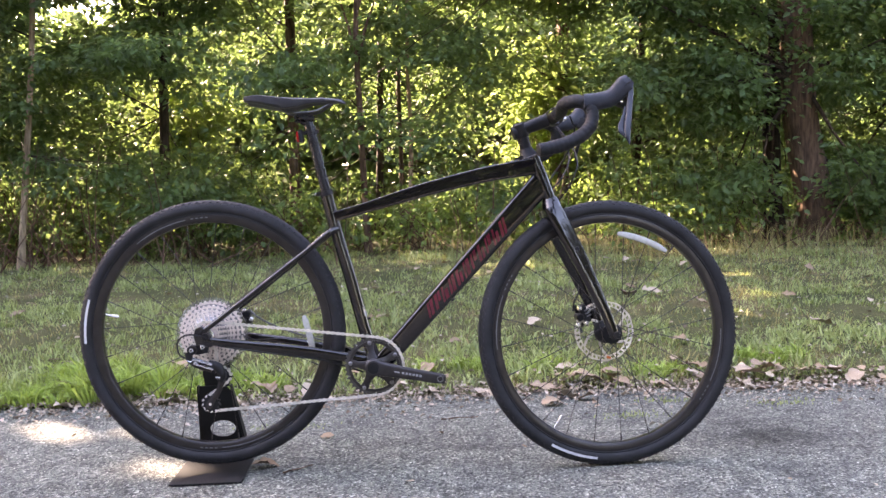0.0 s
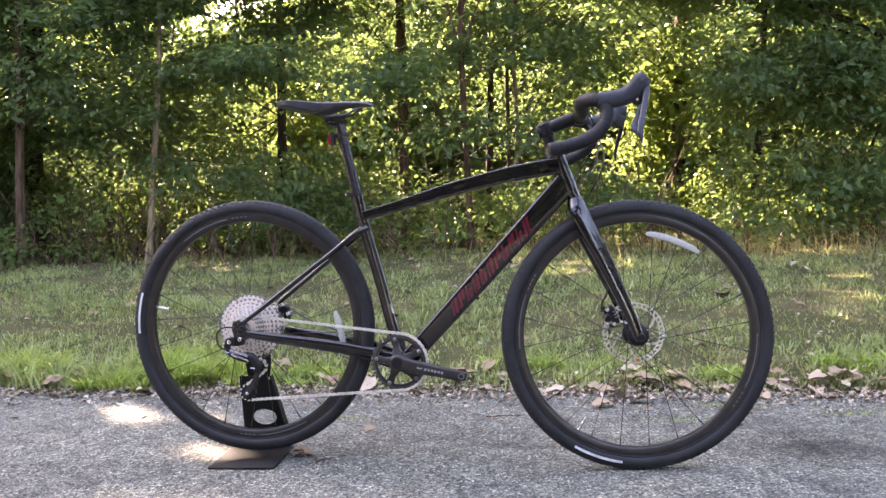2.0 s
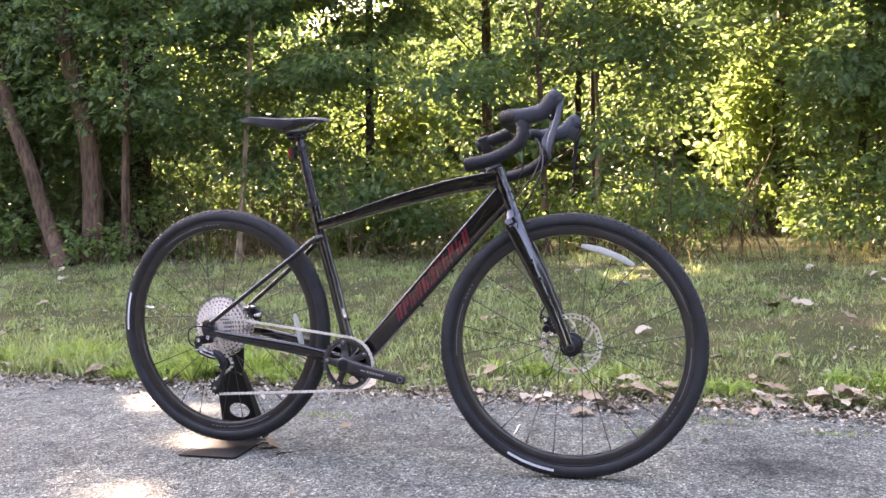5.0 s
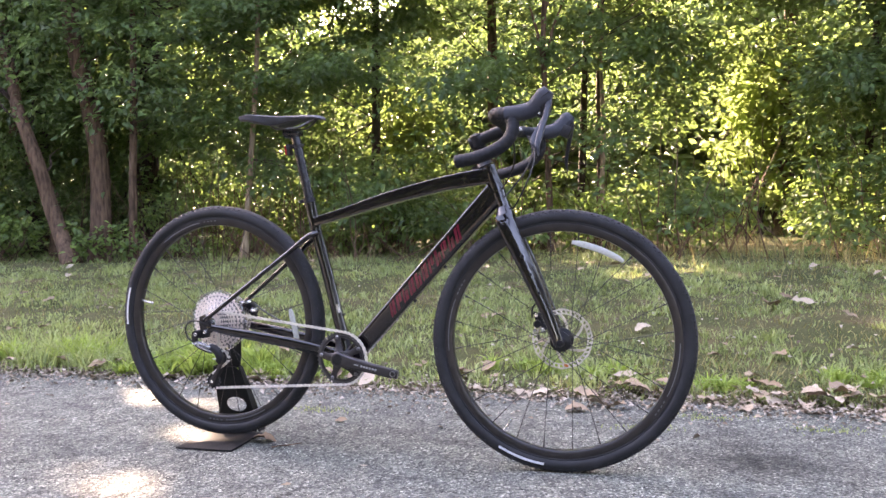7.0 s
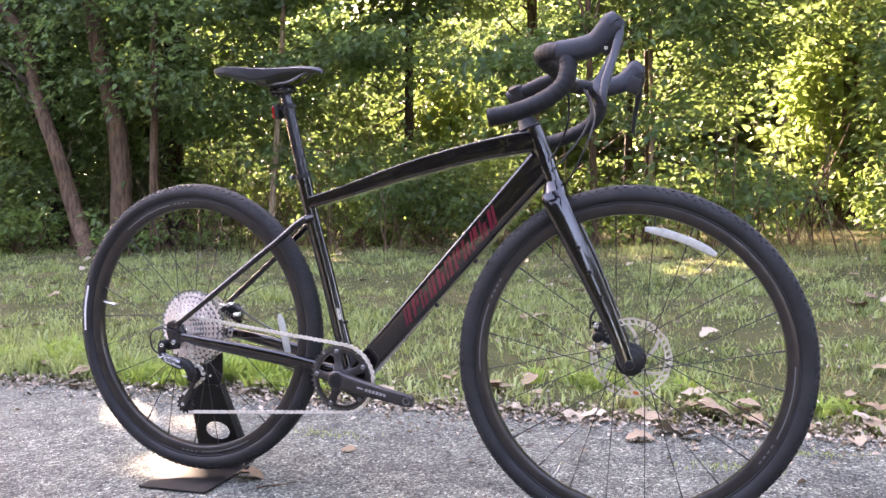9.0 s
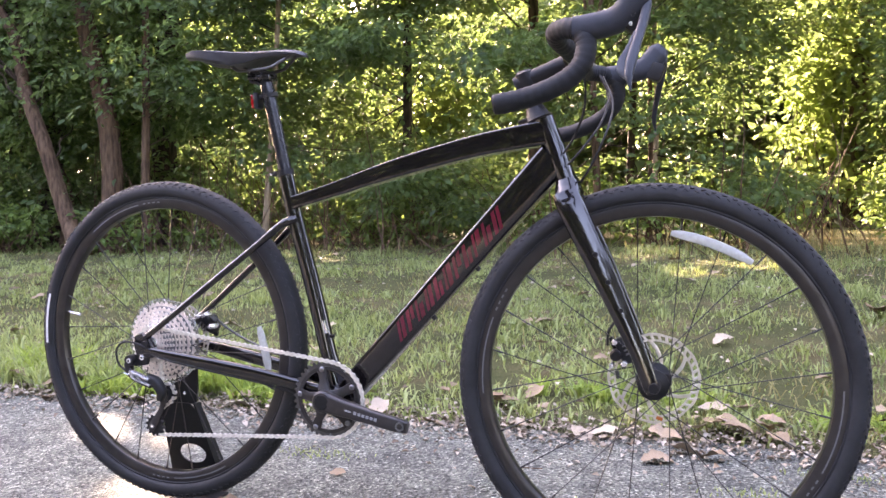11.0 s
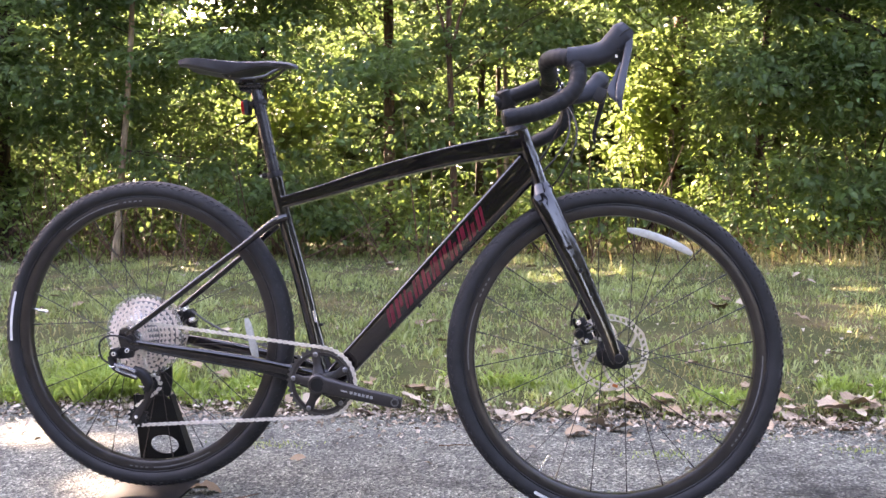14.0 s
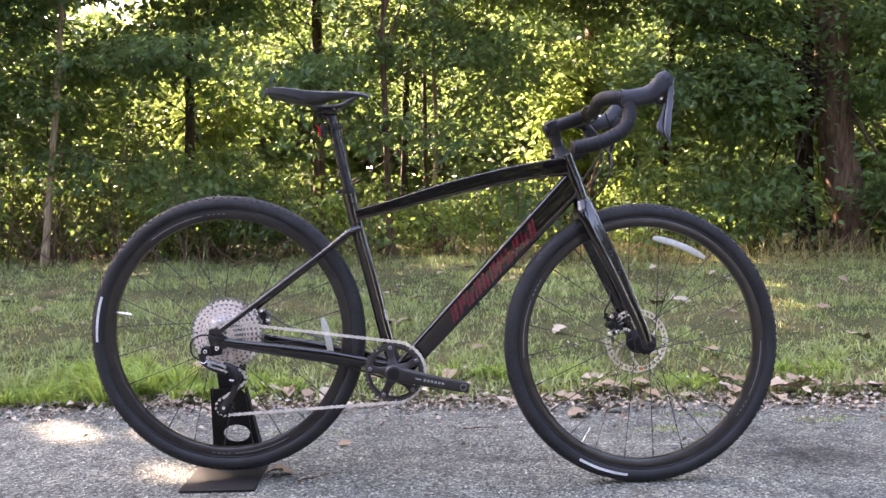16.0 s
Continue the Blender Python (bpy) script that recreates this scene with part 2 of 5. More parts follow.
# soil under the grass
soil, nt, b = shader("grassy_soil", (0.07, 0.07, 0.03), 0.95, spec=0.1)
n1, n2 = noise_tex(nt, 2.2, 5), noise_tex(nt, 75, 6, 0.7)
s1 = ramp(nt, n1.outputs[0], [(0.3, (0.050, 0.062, 0.025)), (0.55, (0.085, 0.085, 0.04)), (0.75, (0.17, 0.125, 0.075))])
nt.links.new(mix(nt, 0.7, s1, ramp(nt, n2.outputs[0], [(0.3, (0.35, 0.35, 0.3)), (0.7, (1.3, 1.3, 1.2))]), "MULTIPLY"), b.inputs["Base Color"])
bump(nt, b, n2.outputs[0], 0.8, 0.02)


# ---- mesh helpers ----
def part(name, bm, material, parent=None, label="", smooth=True):
    me = bpy.data.meshes.new(name)
    bmesh.ops.recalc_face_normals(bm, faces=bm.faces[:])
    bm.to_mesh(me)
    bm.free()
    me.materials.append(material)
    if smooth:
        me.shade_smooth()
        me.set_sharp_from_angle(angle=radians(38))
    ob = new(name, me)
    ob.parent = parent
    if label:
        ob["label"] = label
    return ob


def share(name, mesh, parent, m):
    ob = new(name, mesh)
    ob.parent = parent
    ob.matrix_basis = m
    return ob


def thing(name, label, category, group="", loc=(0, 0, 0)):
    e = new(name)
    e.empty_display_size = 0.1
    e.location = loc
    return tagged(e, label, category, group)


def smooth_path(pts, n):
    """Catmull-Rom through the points, n steps a span."""
    p = [Vector(q) for q in pts]
    p = [2 * p[0] - p[1], *p, 2 * p[-1] - p[-2]]
    out = []
    for i in range(1, len(p) - 2):
        a, b2, c, d = p[i - 1:i + 3]
        for k in range(n):
            t = k / n
            out.append(0.5 * ((2 * b2) + (c - a) * t + (2 * a - 5 * b2 + 4 * c - d) * t * t + (3 * b2 - a - 3 * c + d) * t ** 3))
    out.append(p[-2])
    return out


def sweep(bm, pts, radii, seg=12, side=None, power=2.0, cap=True):
    """A tube through pts; radii: one number, or a number or pair (across, along the normal) for each end or point."""
    pts = [Vector(p) for p in pts]
    n = len(pts)
    if not isinstance(radii, (list, tuple)):
        radii = [radii, radii]
    rr = [r if isinstance(r, (list, tuple)) else (r, r) for r in radii]
    rings, s = [], None
    for i, p in enumerate(pts):
        t = (pts[min(i + 1, n - 1)] - pts[max(i - 1, 0)]).normalized()
        ref = side if side is not None else (s if s is not None else (Vector((0, 1, 0)) if abs(t.y) < 0.8 else Vector((0, 0, 1))))
        s = (ref - t * ref.dot(t)).normalized()
        nn = t.cross(s)
        f = i / max(1, n - 1) * (len(rr) - 1)
        k = min(int(f), len(rr) - 2) if len(rr) > 1 else 0
        u = f - k
        a = rr[k][0] * (1 - u) + rr[min(k + 1, len(rr) - 1)][0] * u
        c = rr[k][1] * (1 - u) + rr[min(k + 1, len(rr) - 1)][1] * u
        ring = []
        for j in range(seg):
            w = 2 * math.pi * j / seg
            cx, cy = math.cos(w), math.sin(w)
            e = 2 / power
            ring.append(bm.verts.new(p + s * a * math.copysign(abs(cx) ** e, cx) + nn * c * math.copysign(abs(cy) ** e, cy)))
        rings.append(ring)
    for r0, r1 in zip(rings, rings[1:]):
        for j in range(seg):
            bm.faces.new((r0[j], r0[(j + 1) % seg], r1[(j + 1) % seg], r1[j]))
    if cap:
        bm.faces.new(rings[0][::-1])
        bm.faces.new(rings[-1])
    return bm


def lathe(bm, profile, c=(0, 0, 0), seg=48, closed=True):
    """Turns a profile of (radius, y) round the y axis through c."""
    rings = []
    for i in range(seg):
        w = 2 * math.pi * i / seg
        rings.append([bm.verts.new((c[0] + r * math.cos(w), c[1] + y, c[2] + r * math.sin(w))) for r, y in profile])
    m = len(profile)
    for i in range(seg):
        a, d = rings[i], rings[(i + 1) % seg]
        for j in range(m if closed else m - 1):
            k = (j + 1) % m
            bm.faces.new((a[j], a[k], d[k], d[j]))
    return bm


def ring_poly(bm, outer, inner, y0, y1):
    """A flat ring between two outlines of equal count in x, z, from y0 to y1."""
    n = len(outer)
    v = [[bm.verts.new((x, y, z)) for x, z in o] for y in (y0, y1) for o in (outer, inner)]
    for j in range(n):
        k = (j + 1) % n
        bm.faces.new((v[0][j], v[0][k], v[1][k], v[1][j]))
        bm.faces.new((v[2][j], v[3][j], v[3][k], v[2][k]))
        bm.faces.new((v[0][j], v[2][j], v[2][k], v[0][k]))
        bm.faces.new((v[1][j], v[1][k], v[3][k], v[3][j]))
    return bm


def slab(bm, outline, y0, y1):
    """A plate: an outline in x, z, from y0 to y1."""
    a = [bm.verts.new((x, y0, z)) for x, z in outline]
    d = [bm.verts.new((x, y1, z)) for x, z in outline]
    bm.faces.new(a)
    bm.faces.new(d[::-1])
    for j in range(len(a)):
        k = (j + 1) % len(a)
        bm.faces.new((a[j], d[j], d[k], a[k]))
    return bm


def block(bm, c, size, m=Matrix(), bevel=0.0):
    r = bmesh.ops.create_cube(bm, size=1.0)
    vs = r["verts"]
    bmesh.ops.scale(bm, vec=size, verts=vs)
    if bevel:
        es = list({e for v in vs for e in v.link_edges})
        g = bmesh.ops.bevel(bm, geom=es, offset=bevel, segments=2, affect="EDGES", profile=0.6)
        vs = list({v for f in g["faces"] for v in f.verts} | {v for v in vs if v.is_valid})
    bmesh.ops.transform(bm, matrix=Matrix.Translation(c) @ m, verts=vs)
    return bm


def circle(cx, cz, r, n, r2=None):
    return [(cx + r * math.cos(2 * math.pi * i / n), cz + (r2 or r) * math.sin(2 * math.pi * i / n)) for i in range(n)]


def gear_outline(r, teeth, depth, cx=0.0, cz=0.0):
    out = []
    for i in range(teeth):
        for f, d in ((0.0, -depth), (0.3, -depth), (0.52, 0.0), (0.78, 0.0)):
            w = 2 * math.pi * (i + f) / teeth
            out.append((cx + (r + d) * math.cos(w), cz + (r + d) * math.sin(w)))
    return out


# ---- ground ----
def ground_z(x, y):
    z = -0.02
    if y > 0.84:
        z = 0.005 + 0.27 * min(1.0, (y - 0.84) / 4.9)
    if y > 5.74:
        z += 0.12 * min(1.0, (y - 5.74) / 5)
    if y > 0.9:
        z += 0.02 * noise.noise(Vector((x * 0.9, y * 0.9, 0.0))) * min(1.0, (y - 0.9) / 0.6)
    return z


def edge_y(x):
    """Where the asphalt ends."""
    return 0.86 - 0.06 * min(1.0, max(0.0, (x - 1.2) / 0.9)) + 0.035 * noise.noise(Vector((x * 1.7, 3.1, 0))) + 0.02 * noise.noise(Vector((x * 7, 8.2, 0)))


def axis_steps(near_lo, near_hi, step, far):
    mid = list(np.arange(near_lo, near_hi + 1e-6, step))
    out = [near_lo - d for d in far[::-1]] + mid + [near_hi + d for d in far]
    return out


bm = bmesh.new()
FAR = [0.6, 1.5, 3, 6, 12, 25, 60, 150, 400]
gx, gy = axis_steps(-8, 8, 0.25, FAR), axis_steps(0.6, 8, 0.2, FAR)
rows_v = [[bm.verts.new((x, y, ground_z(x, y))) for x in gx] for y in gy]
for r0, r1 in zip(rows_v, rows_v[1:]):
    for j in range(len(gx) - 1):
        bm.faces.new((r0[j], r0[j + 1], r1[j + 1], r1[j]))
tagged(part("ground", bm, soil), "grassy earth bank rising gently from the drive to the trees", "ground", kind="structure")

bm = bmesh.new()
ax = axis_steps(-6, 7, 0.05, [1, 3, 8, 20, 50])
top = [bm.verts.new((x, edge_y(x), 0.0)) for x in ax]
low = [bm.verts.new((x, edge_y(x) + 0.012, -0.05)) for x in ax]
inner = [bm.verts.new((x, 0.6, 0.0)) for x in ax]
near = [bm.verts.new((x, -45.0, 0.0)) for x in ax]
for j in range(len(ax) - 1):
    bm.faces.new((near[j], near[j + 1], inner[j + 1], inner[j]))
    bm.faces.new((inner[j], inner[j + 1], top[j + 1], top[j]))
    bm.faces.new((top[j], top[j + 1], low[j + 1], low[j]))
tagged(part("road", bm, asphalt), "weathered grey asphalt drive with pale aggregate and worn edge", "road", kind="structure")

# ---- bicycle ----
Y = Vector((0, 1, 0))
REAR, FRONT, BB = Vector((0.006, 0, 0.371)), Vector((1.036, 0, 0.3445)), Vector((0.426, 0, 0.2815))
PARKED = pose(0.007, 0.038, 0, 0, 0, -2.6)
bike = thing("bicycle", "gloss black gravel bicycle with drop bars and crimson frame marks", "bicycle")
bike.matrix_basis = PARKED


def tube(name, pts, radii, mat=paint, seg=16, parent=bike, steps=6, power=2.0, side=Y, label="", cap=True):
    bm = bmesh.new()
    path = smooth_path(pts, steps) if steps > 1 else pts
    sweep(bm, path, radii, seg, side, power, cap)
    return part(name, bm, mat, parent, label)


# frame tubes (across, along)
tube("top_tube", [(0.325, 0, 0.663), (0.417, 0, 0.6868), (0.561, 0, 0.7268), (0.706, 0, 0.7595), (0.790, 0, 0.773), (0.850, 0, 0.781)],
     [(0.015, 0.0130), (0.0165, 0.0138), (0.019, 0.0177), (0.021, 0.0196), (0.022, 0.0210), (0.020, 0.022)], seg=64, power=11.0)
DT0, DT1 = Vector((0.424, 0, 0.262)), Vector((0.866, 0, 0.737))
DT_R = [(0.027, 0.024), (0.025, 0.026), (0.0245, 0.028), (0.024, 0.029), (0.021, 0.031)]
tube("down_tube", [DT0.lerp(DT1, k / 4) for k in range(5)], DT_R, seg=64, power=5.5)
tube("seat_tube", [(0.3115, 0, 0.724), (0.331, 0, 0.636), (0.369, 0, 0.494), (0.400, 0, 0.368), BB],
     [(0.0165, 0.0165), (0.0165, 0.0165), (0.0165, 0.0165), (0.018, 0.0165), (0.022, 0.018)], seg=18)
HT0, HT1 = Vector((0.8445, 0, 0.806)), Vector((0.8875, 0, 0.694))
# the front wheel and the bars stand turned a little


def steered(ob, turn=6.5):
    ob.matrix_basis = Matrix.Translation(HT1) @ Matrix.Rotation(radians(turn), 4, HT0 - HT1) @ Matrix.Translation(-HT1) @ ob.matrix_basis
    return ob


tube("head_tube", [HT0.lerp(HT1, k / 4) for k in range(5)], [(0.0205, 0.0195), (0.0200, 0.0190), (0.021, 0.0195), (0.024, 0.0185), (0.026, 0.0175)], seg=24)
for s in (-1, 1):
    tube("seat_stay", [(0.338, s * 0.008, 0.632), (0.315, s * 0.024, 0.622), (0.255, s * 0.036, 0.575), (0.158, s * 0.050, 0.502), (0.053, s * 0.062, 0.423), (-0.006, s * 0.067, 0.381)],
         [(0.010, 0.0095), (0.009, 0.0085), (0.0075, 0.007), (0.0075, 0.007), (0.007, 0.007), (0.006, 0.007)], seg=12)
    tube("chain_stay", [(0.422, s * 0.030, 0.288), (0.360, s * 0.037, 0.303), (0.270, s * 0.047, 0.320), (0.168, s * 0.058, 0.336), (0.074, s * 0.066, 0.350), (0.002, s * 0.068, 0.361)],
         [(0.011, 0.014), (0.009, 0.012), (0.009, 0.0145), (0.009, 0.0145), (0.008, 0.0115), (0.006, 0.009)], seg=14, power=2.6)
    bm = bmesh.new()
    slab(bm, [(x - 0.009, z - 0.001) for x, z in ((-0.012, 0.392), (0.006, 0.399), (0.020, 0.384), (0.034, 0.368), (0.030, 0.346), (0.004, 0.342), (-0.010, 0.350), (-0.016, 0.372))], s * 0.064, s * 0.072)
    bmesh.ops.bevel(bm, geom=bm.edges[:], offset=0.0015, segments=1, affect="EDGES")
    part("dropout", bm, paint, bike)
    bm = bmesh.new()
    lathe(bm, [(0.0, -0.004), (0.009, -0.004), (0.010, 0.0), (0.009, 0.004), (0.0, 0.004)], (REAR.x, s * 0.073, REAR.z), 20, False)
    part("axle_cap", bm, matt_black, bike)
bm = bmesh.new()
lathe(bm, [(0.0205, -0.036), (0.023, -0.034), (0.023, 0.034), (0.0205, 0.036)], BB, 32)
part("bottom_bracket", bm, paint, bike)
bm = bmesh.new()
sweep(bm, [(0.3100, 0, 0.731), (0.3130, 0, 0.719)], 0.0174, 24, Y)
block(bm, (0.290, 0, 0.7235), (0.012, 0.016, 0.010), pose(0, 0, 0, 0, -13, 0), 0.002)
part("seat_clamp", bm, matt_black, bike)
bm = bmesh.new()
lathe(bm, [(0.0, -0.012), (0.003, -0.012), (0.003, 0.012), (0.0, 0.012)], (0.284, 0, 0.7225), 10, False)
part("clamp_bolt", bm, silver, bike)

# frame marks: slanted crimson shapes on both sides of the down tube
def tube_patch(bm, u0, u1, h0, h1, skew, s, lift=0.0008):
    """A patch on the down tube between two places along it and two heights on its side, from -1 to 1."""
    d = (DT1 - DT0)
    nn = d.normalized().cross(Y)
    grid = []
    for i in range(4):
        h = h0 + (h1 - h0) * i / 3
        row = []
        for u in (u0, (u0 + u1) / 2, u1):
            u = u + skew * h
            k = min(3, int(u * 4))
            w = u * 4 - k
            a = DT_R[k][0] * (1 - w) + DT_R[k + 1][0] * w + lift
            c = DT_R[k][1] * (1 - w) + DT_R[k + 1][1] * w + lift
            row.append(bm.verts.new(DT0 + d * u + Y * s * a * (1 - abs(h) ** 5.5) ** (1 / 5.5) - nn * c * h))
        grid.append(row)
    for r0, r1 in zip(grid, grid[1:]):
        for j in range(2):
            bm.faces.new((r0[j], r0[j + 1], r1[j + 1], r1[j]))


for s in (-1, 1):
    bm = bmesh.new()
    for k in range(11):
        u = 0.322 + k * 0.0430
        # plain slanted blocks, two to a place
        w = (0.011, 0.014, 0.009)[k % 3]
        tube_patch(bm, u, u + w, -0.58, 0.58, -0.030, s)
        tube_patch(bm, u + w + 0.0055, u + 0.0315, (-0.58, -0.58, -0.2)[(k + k // 4) % 3], (0.58, 0.15, 0.58)[(k + k // 4) % 3], -0.030, s)
    part("frame_mark", bm, red_mark, bike, "row of slanted crimson shapes")
bm = bmesh.new()
block(bm, (0.4035, -0.0165, 0.418), (0.007, 0.004, 0.026), pose(0, 0, 0, 0, -14, 0), 0.001)
part("frame_badge", bm, silver, bike, "small pale badge on the seat tube")
for c in ((0.352, 0.570), (0.374, 0.492), (0.404, 0.395)):
    bm = bmesh.new()
    sweep(bm, [Vector((c[0] - 0.008, 0, c[1])), Vector((c[0] + 0.0115, 0, c[1] + 0.004))], [0.0045, 0.0035], 10)
    part("bottle_bolt", bm, plastic_black, bike)
n_dt = (DT1 - DT0).normalized().cross(Y)
for u in (0.42, 0.62):
    p = DT0.lerp(DT1, u)
    bm = bmesh.new()
    sweep(bm, [p - n_dt * 0.024, p - n_dt * 0.0325], [0.0055, 0.0045], 10)
    part("bottle_bolt", bm, plastic_black, bike)

# seatpost, saddle, tail light
bm = bmesh.new()
sweep(bm, smooth_path([(0.3145, 0, 0.712), (0.296, 0, 0.795), (0.2775, 0, 0.880), (0.2695, 0, 0.914)], 4), [0.0136, 0.0136, 0.0136, 0.0125], 20, Y)
block(bm, (0.262, 0, 0.919), (0.052, 0.034, 0.012), pose(0, 0, 0, 0, 3, 0), 0.004)
sweep(bm, [(0.236, 0, 0.913), (0.252, 0, 0.912), (0.272, 0, 0.904)], [(0.008, 0.004), (0.010, 0.007), (0.012, 0.010)], 12, Y)
part("seatpost", bm, post_grey, bike)
bm = bmesh.new()
block(bm, (0.262, 0, 0.930), (0.034, 0.046, 0.006), pose(0, 0, 0, 0, 3, 0), 0.002)
lathe(bm, [(0.0, -0.026), (0.0035, -0.026), (0.0035, 0.026), (0.0, 0.026)], (0.247, 0, 0.925), 10, False)
lathe(bm, [(0.0, -0.026), (0.0035, -0.026), (0.0035, 0.026), (0.0, 0.026)], (0.277, 0, 0.926), 10, False)
part("rail_clamp", bm, matt_black, bike)
saddle = new("saddle")
saddle.parent = bike
bm = bmesh.new()
SECT = [(0.113, 0.036, 0.971, 0.016), (0.119, 0.057, 0.976, 0.027), (0.143, 0.069, 0.978, 0.034), (0.168, 0.073, 0.976, 0.039), (0.195, 0.070, 0.973, 0.044),
        (0.218, 0.058, 0.971, 0.046), (0.244, 0.044, 0.970, 0.037), (0.280, 0.033, 0.970, 0.024), (0.310, 0.026, 0.971, 0.022), (0.334, 0.022, 0.969, 0.017),
        (0.352, 0.019, 0.966, 0.014), (0.363, 0.012, 0.962, 0.010), (0.367, 0.004, 0.958, 0.004)]
rings = []
for x, w, z, d in SECT:
    ring = []
    for k in range(22):
        a = 2 * math.pi * k / 22
        cx, cy = math.cos(a), math.sin(a)
        dip = -0.004 * max(0, 1 - abs(cx) * 3.2) if cy > 0 and x < 0.30 else 0
        up = z + (abs(cx) ** 2.2) * -0.007 + dip if cy >= 0 else z - d * (0.45 + 0.55 * abs(cx) ** 1.6) * min(1.0, 0.35 - cy * 0.8)
        ring.append(bm.verts.new((x, w * math.copysign(abs(cx) ** 0.8, cx), up)))
    rings.append(ring)
for r0, r1 in zip(rings, rings[1:]):
    for j in range(22):
        bm.faces.new((r0[j], r0[(j + 1) % 22], r1[(j + 1) % 22], r1[j]))
bm.faces.new(rings[0][::-1])
bm.faces.new(rings[-1])
part("saddle_cover", bm, saddle_skin, saddle)
for s in (-1, 1):
    bm = bmesh.new()
    sweep(bm, smooth_path([(0.200, s * 0.028, 0.950), (0.210, s * 0.026, 0.940), (0.228, s * 0.0225, 0.932), (0.290, s * 0.022, 0.934), (0.318, s * 0.016, 0.947), (0.335, s * 0.008, 0.956)], 5), 0.0033, 8)
    part("saddle_rail", bm, ring_grey, saddle)
light = new("tail_light")
light.parent = bike
bm = bmesh.new()
block(bm, (0.251, 0, 0.873), (0.012, 0.024, 0.034), pose(0, 0, 0, 0, -6, 0), 0.005)
part("lamp_body", bm, plastic_black, light)
bm = bmesh.new()
block(bm, (0.2435, 0, 0.872), (0.010, 0.021, 0.030), pose(0, 0, 0, 0, -6, 0), 0.0045)
part("lens", bm, red_lens, light, "red lens")
bm = bmesh.new()
sweep(bm, [(0.2795, 0, 0.8860), (0.2813, 0, 0.8780)], 0.0153, 22, Y)
block(bm, (0.261, 0, 0.881), (0.014, 0.014, 0.009), pose(0, 0, 0, 0, -10, 0), 0.003)
part("lamp_bracket", bm, plastic_black, light)

# fork
bm = bmesh.new()
sweep(bm, smooth_path([HT1 + Vector((-0.0015, 0, 0.004)), Vector((0.8895, 0, 0.686)), Vector((0.892, 0, 0.670)), Vector((0.894, 0, 0.650))], 4),
      [(0.0265, 0.0190), (0.032, 0.0235), (0.043, 0.0265), (0.0475, 0.0245)], 28, Y, 2.6)
fork = steered(part("fork", bm, paint, bike))
for s in (-1, 1):
    bm = bmesh.new()
    sweep(bm, smooth_path([(0.888, s * 0.030, 0.672), (0.898, s * 0.038, 0.648), (0.920, s * 0.044, 0.602), (0.950, s * 0.049, 0.540), (0.985, s * 0.053, 0.462), (1.012, s * 0.056, 0.400), (1.031, s * 0.057, 0.346), (1.033, s * 0.057, 0.333)], 4),
          [(0.012, 0.024), (0.0125, 0.0245), (0.0125, 0.0235), (0.012, 0.0215), (0.011, 0.0175), (0.010, 0.0145), (0.009, 0.013), (0.008, 0.008)], 24, Vector((0.27, s * 0.96, 0.03)), 2.5)
    part("fork_blade", bm, paint, fork)
    for x, z in ((0.941, 0.566), (0.962, 0.519), (0.983, 0.472)):
        bm = bmesh.new()
        lathe(bm, [(0.0, s * 0.0035), (0.004, s * 0.0035), (0.0048, 0.0)], (x, s * 0.0605, z), 10, False)
        part("mount_bolt", bm, matt_black, fork)
    bm = bmesh.new()
    lathe(bm, [(0.0, s * 0.004), (0.008, s * 0.004), (0.0095, 0.0)], (FRONT.x + 0.001, s * 0.0662, FRONT.z), 18, False)
    part("axle_end", bm, matt_black, fork)

# headset cover, spacer, stem
bm = bmesh.new()
sweep(bm, [(0.8365, 0, 0.8060), (0.8335, 0, 0.8135), (0.829, 0, 0.828)], [(0.0235, 0.0270), (0.0195, 0.0215), (0.0160, 0.0160)], 26, Y)
part("headset_cover", bm, matt_black, bike)
bm = bmesh.new()
block(bm, (0.818, 0, 0.8055), (0.034, 0.030, 0.005), pose(0, 0, 0, 0, -14, 0), 0.002)
part("bearing_cap", bm, matt_black, bike)
bm = bmesh.new()
sweep(bm, [(0.8305, 0, 0.825), (0.818, 0, 0.868)], 0.0152, 24, Y)
steered(part("spacer", bm, matt_black, bike))
bm = bmesh.new()
sweep(bm, [(0.8225, 0, 0.856), (0.8215, 0, 0.859), (0.8105, 0, 0.887), (0.8095, 0, 0.890)], [(0.017, 0.0165), (0.0195, 0.0190), (0.0195, 0.0190), (0.0165, 0.016)], 22, Y, 2.2)
sweep(bm, smooth_path([(0.796, 0, 0.866), (0.845, 0, 0.885), (0.885, 0, 0.899)], 4), [(0.0175, 0.0172), (0.0165, 0.0165), (0.019, 0.018)], 20, Y, 2.4)
stem = steered(part("stem", bm, matt_black, bike), 3.0)
bm = bmesh.new()
lathe(bm, [(0.0205, -0.021), (0.0225, -0.018), (0.0225, 0.018), (0.0205, 0.021)], (0.905, 0, 0.907), 26)
part("bar_clamp", bm, matt_black, stem)
bm = bmesh.new()
sweep(bm, [(0.8095, 0, 0.889), (0.8085, 0, 0.8925)], [0.0155, 0.0135], 22, Y)
part("top_cap", bm, plastic_black, stem)
for s in (-1, 1):
    for dz in (-0.014, 0.014):
        bm = bmesh.new()
        sweep(bm, [(0.924 - dz * 0.3, s * 0.012, 0.914 + dz), (0.930 - dz * 0.3, s * 0.012, 0.916 + dz)], 0.0035, 10)
        part("clamp_bolt", bm, silver, stem)

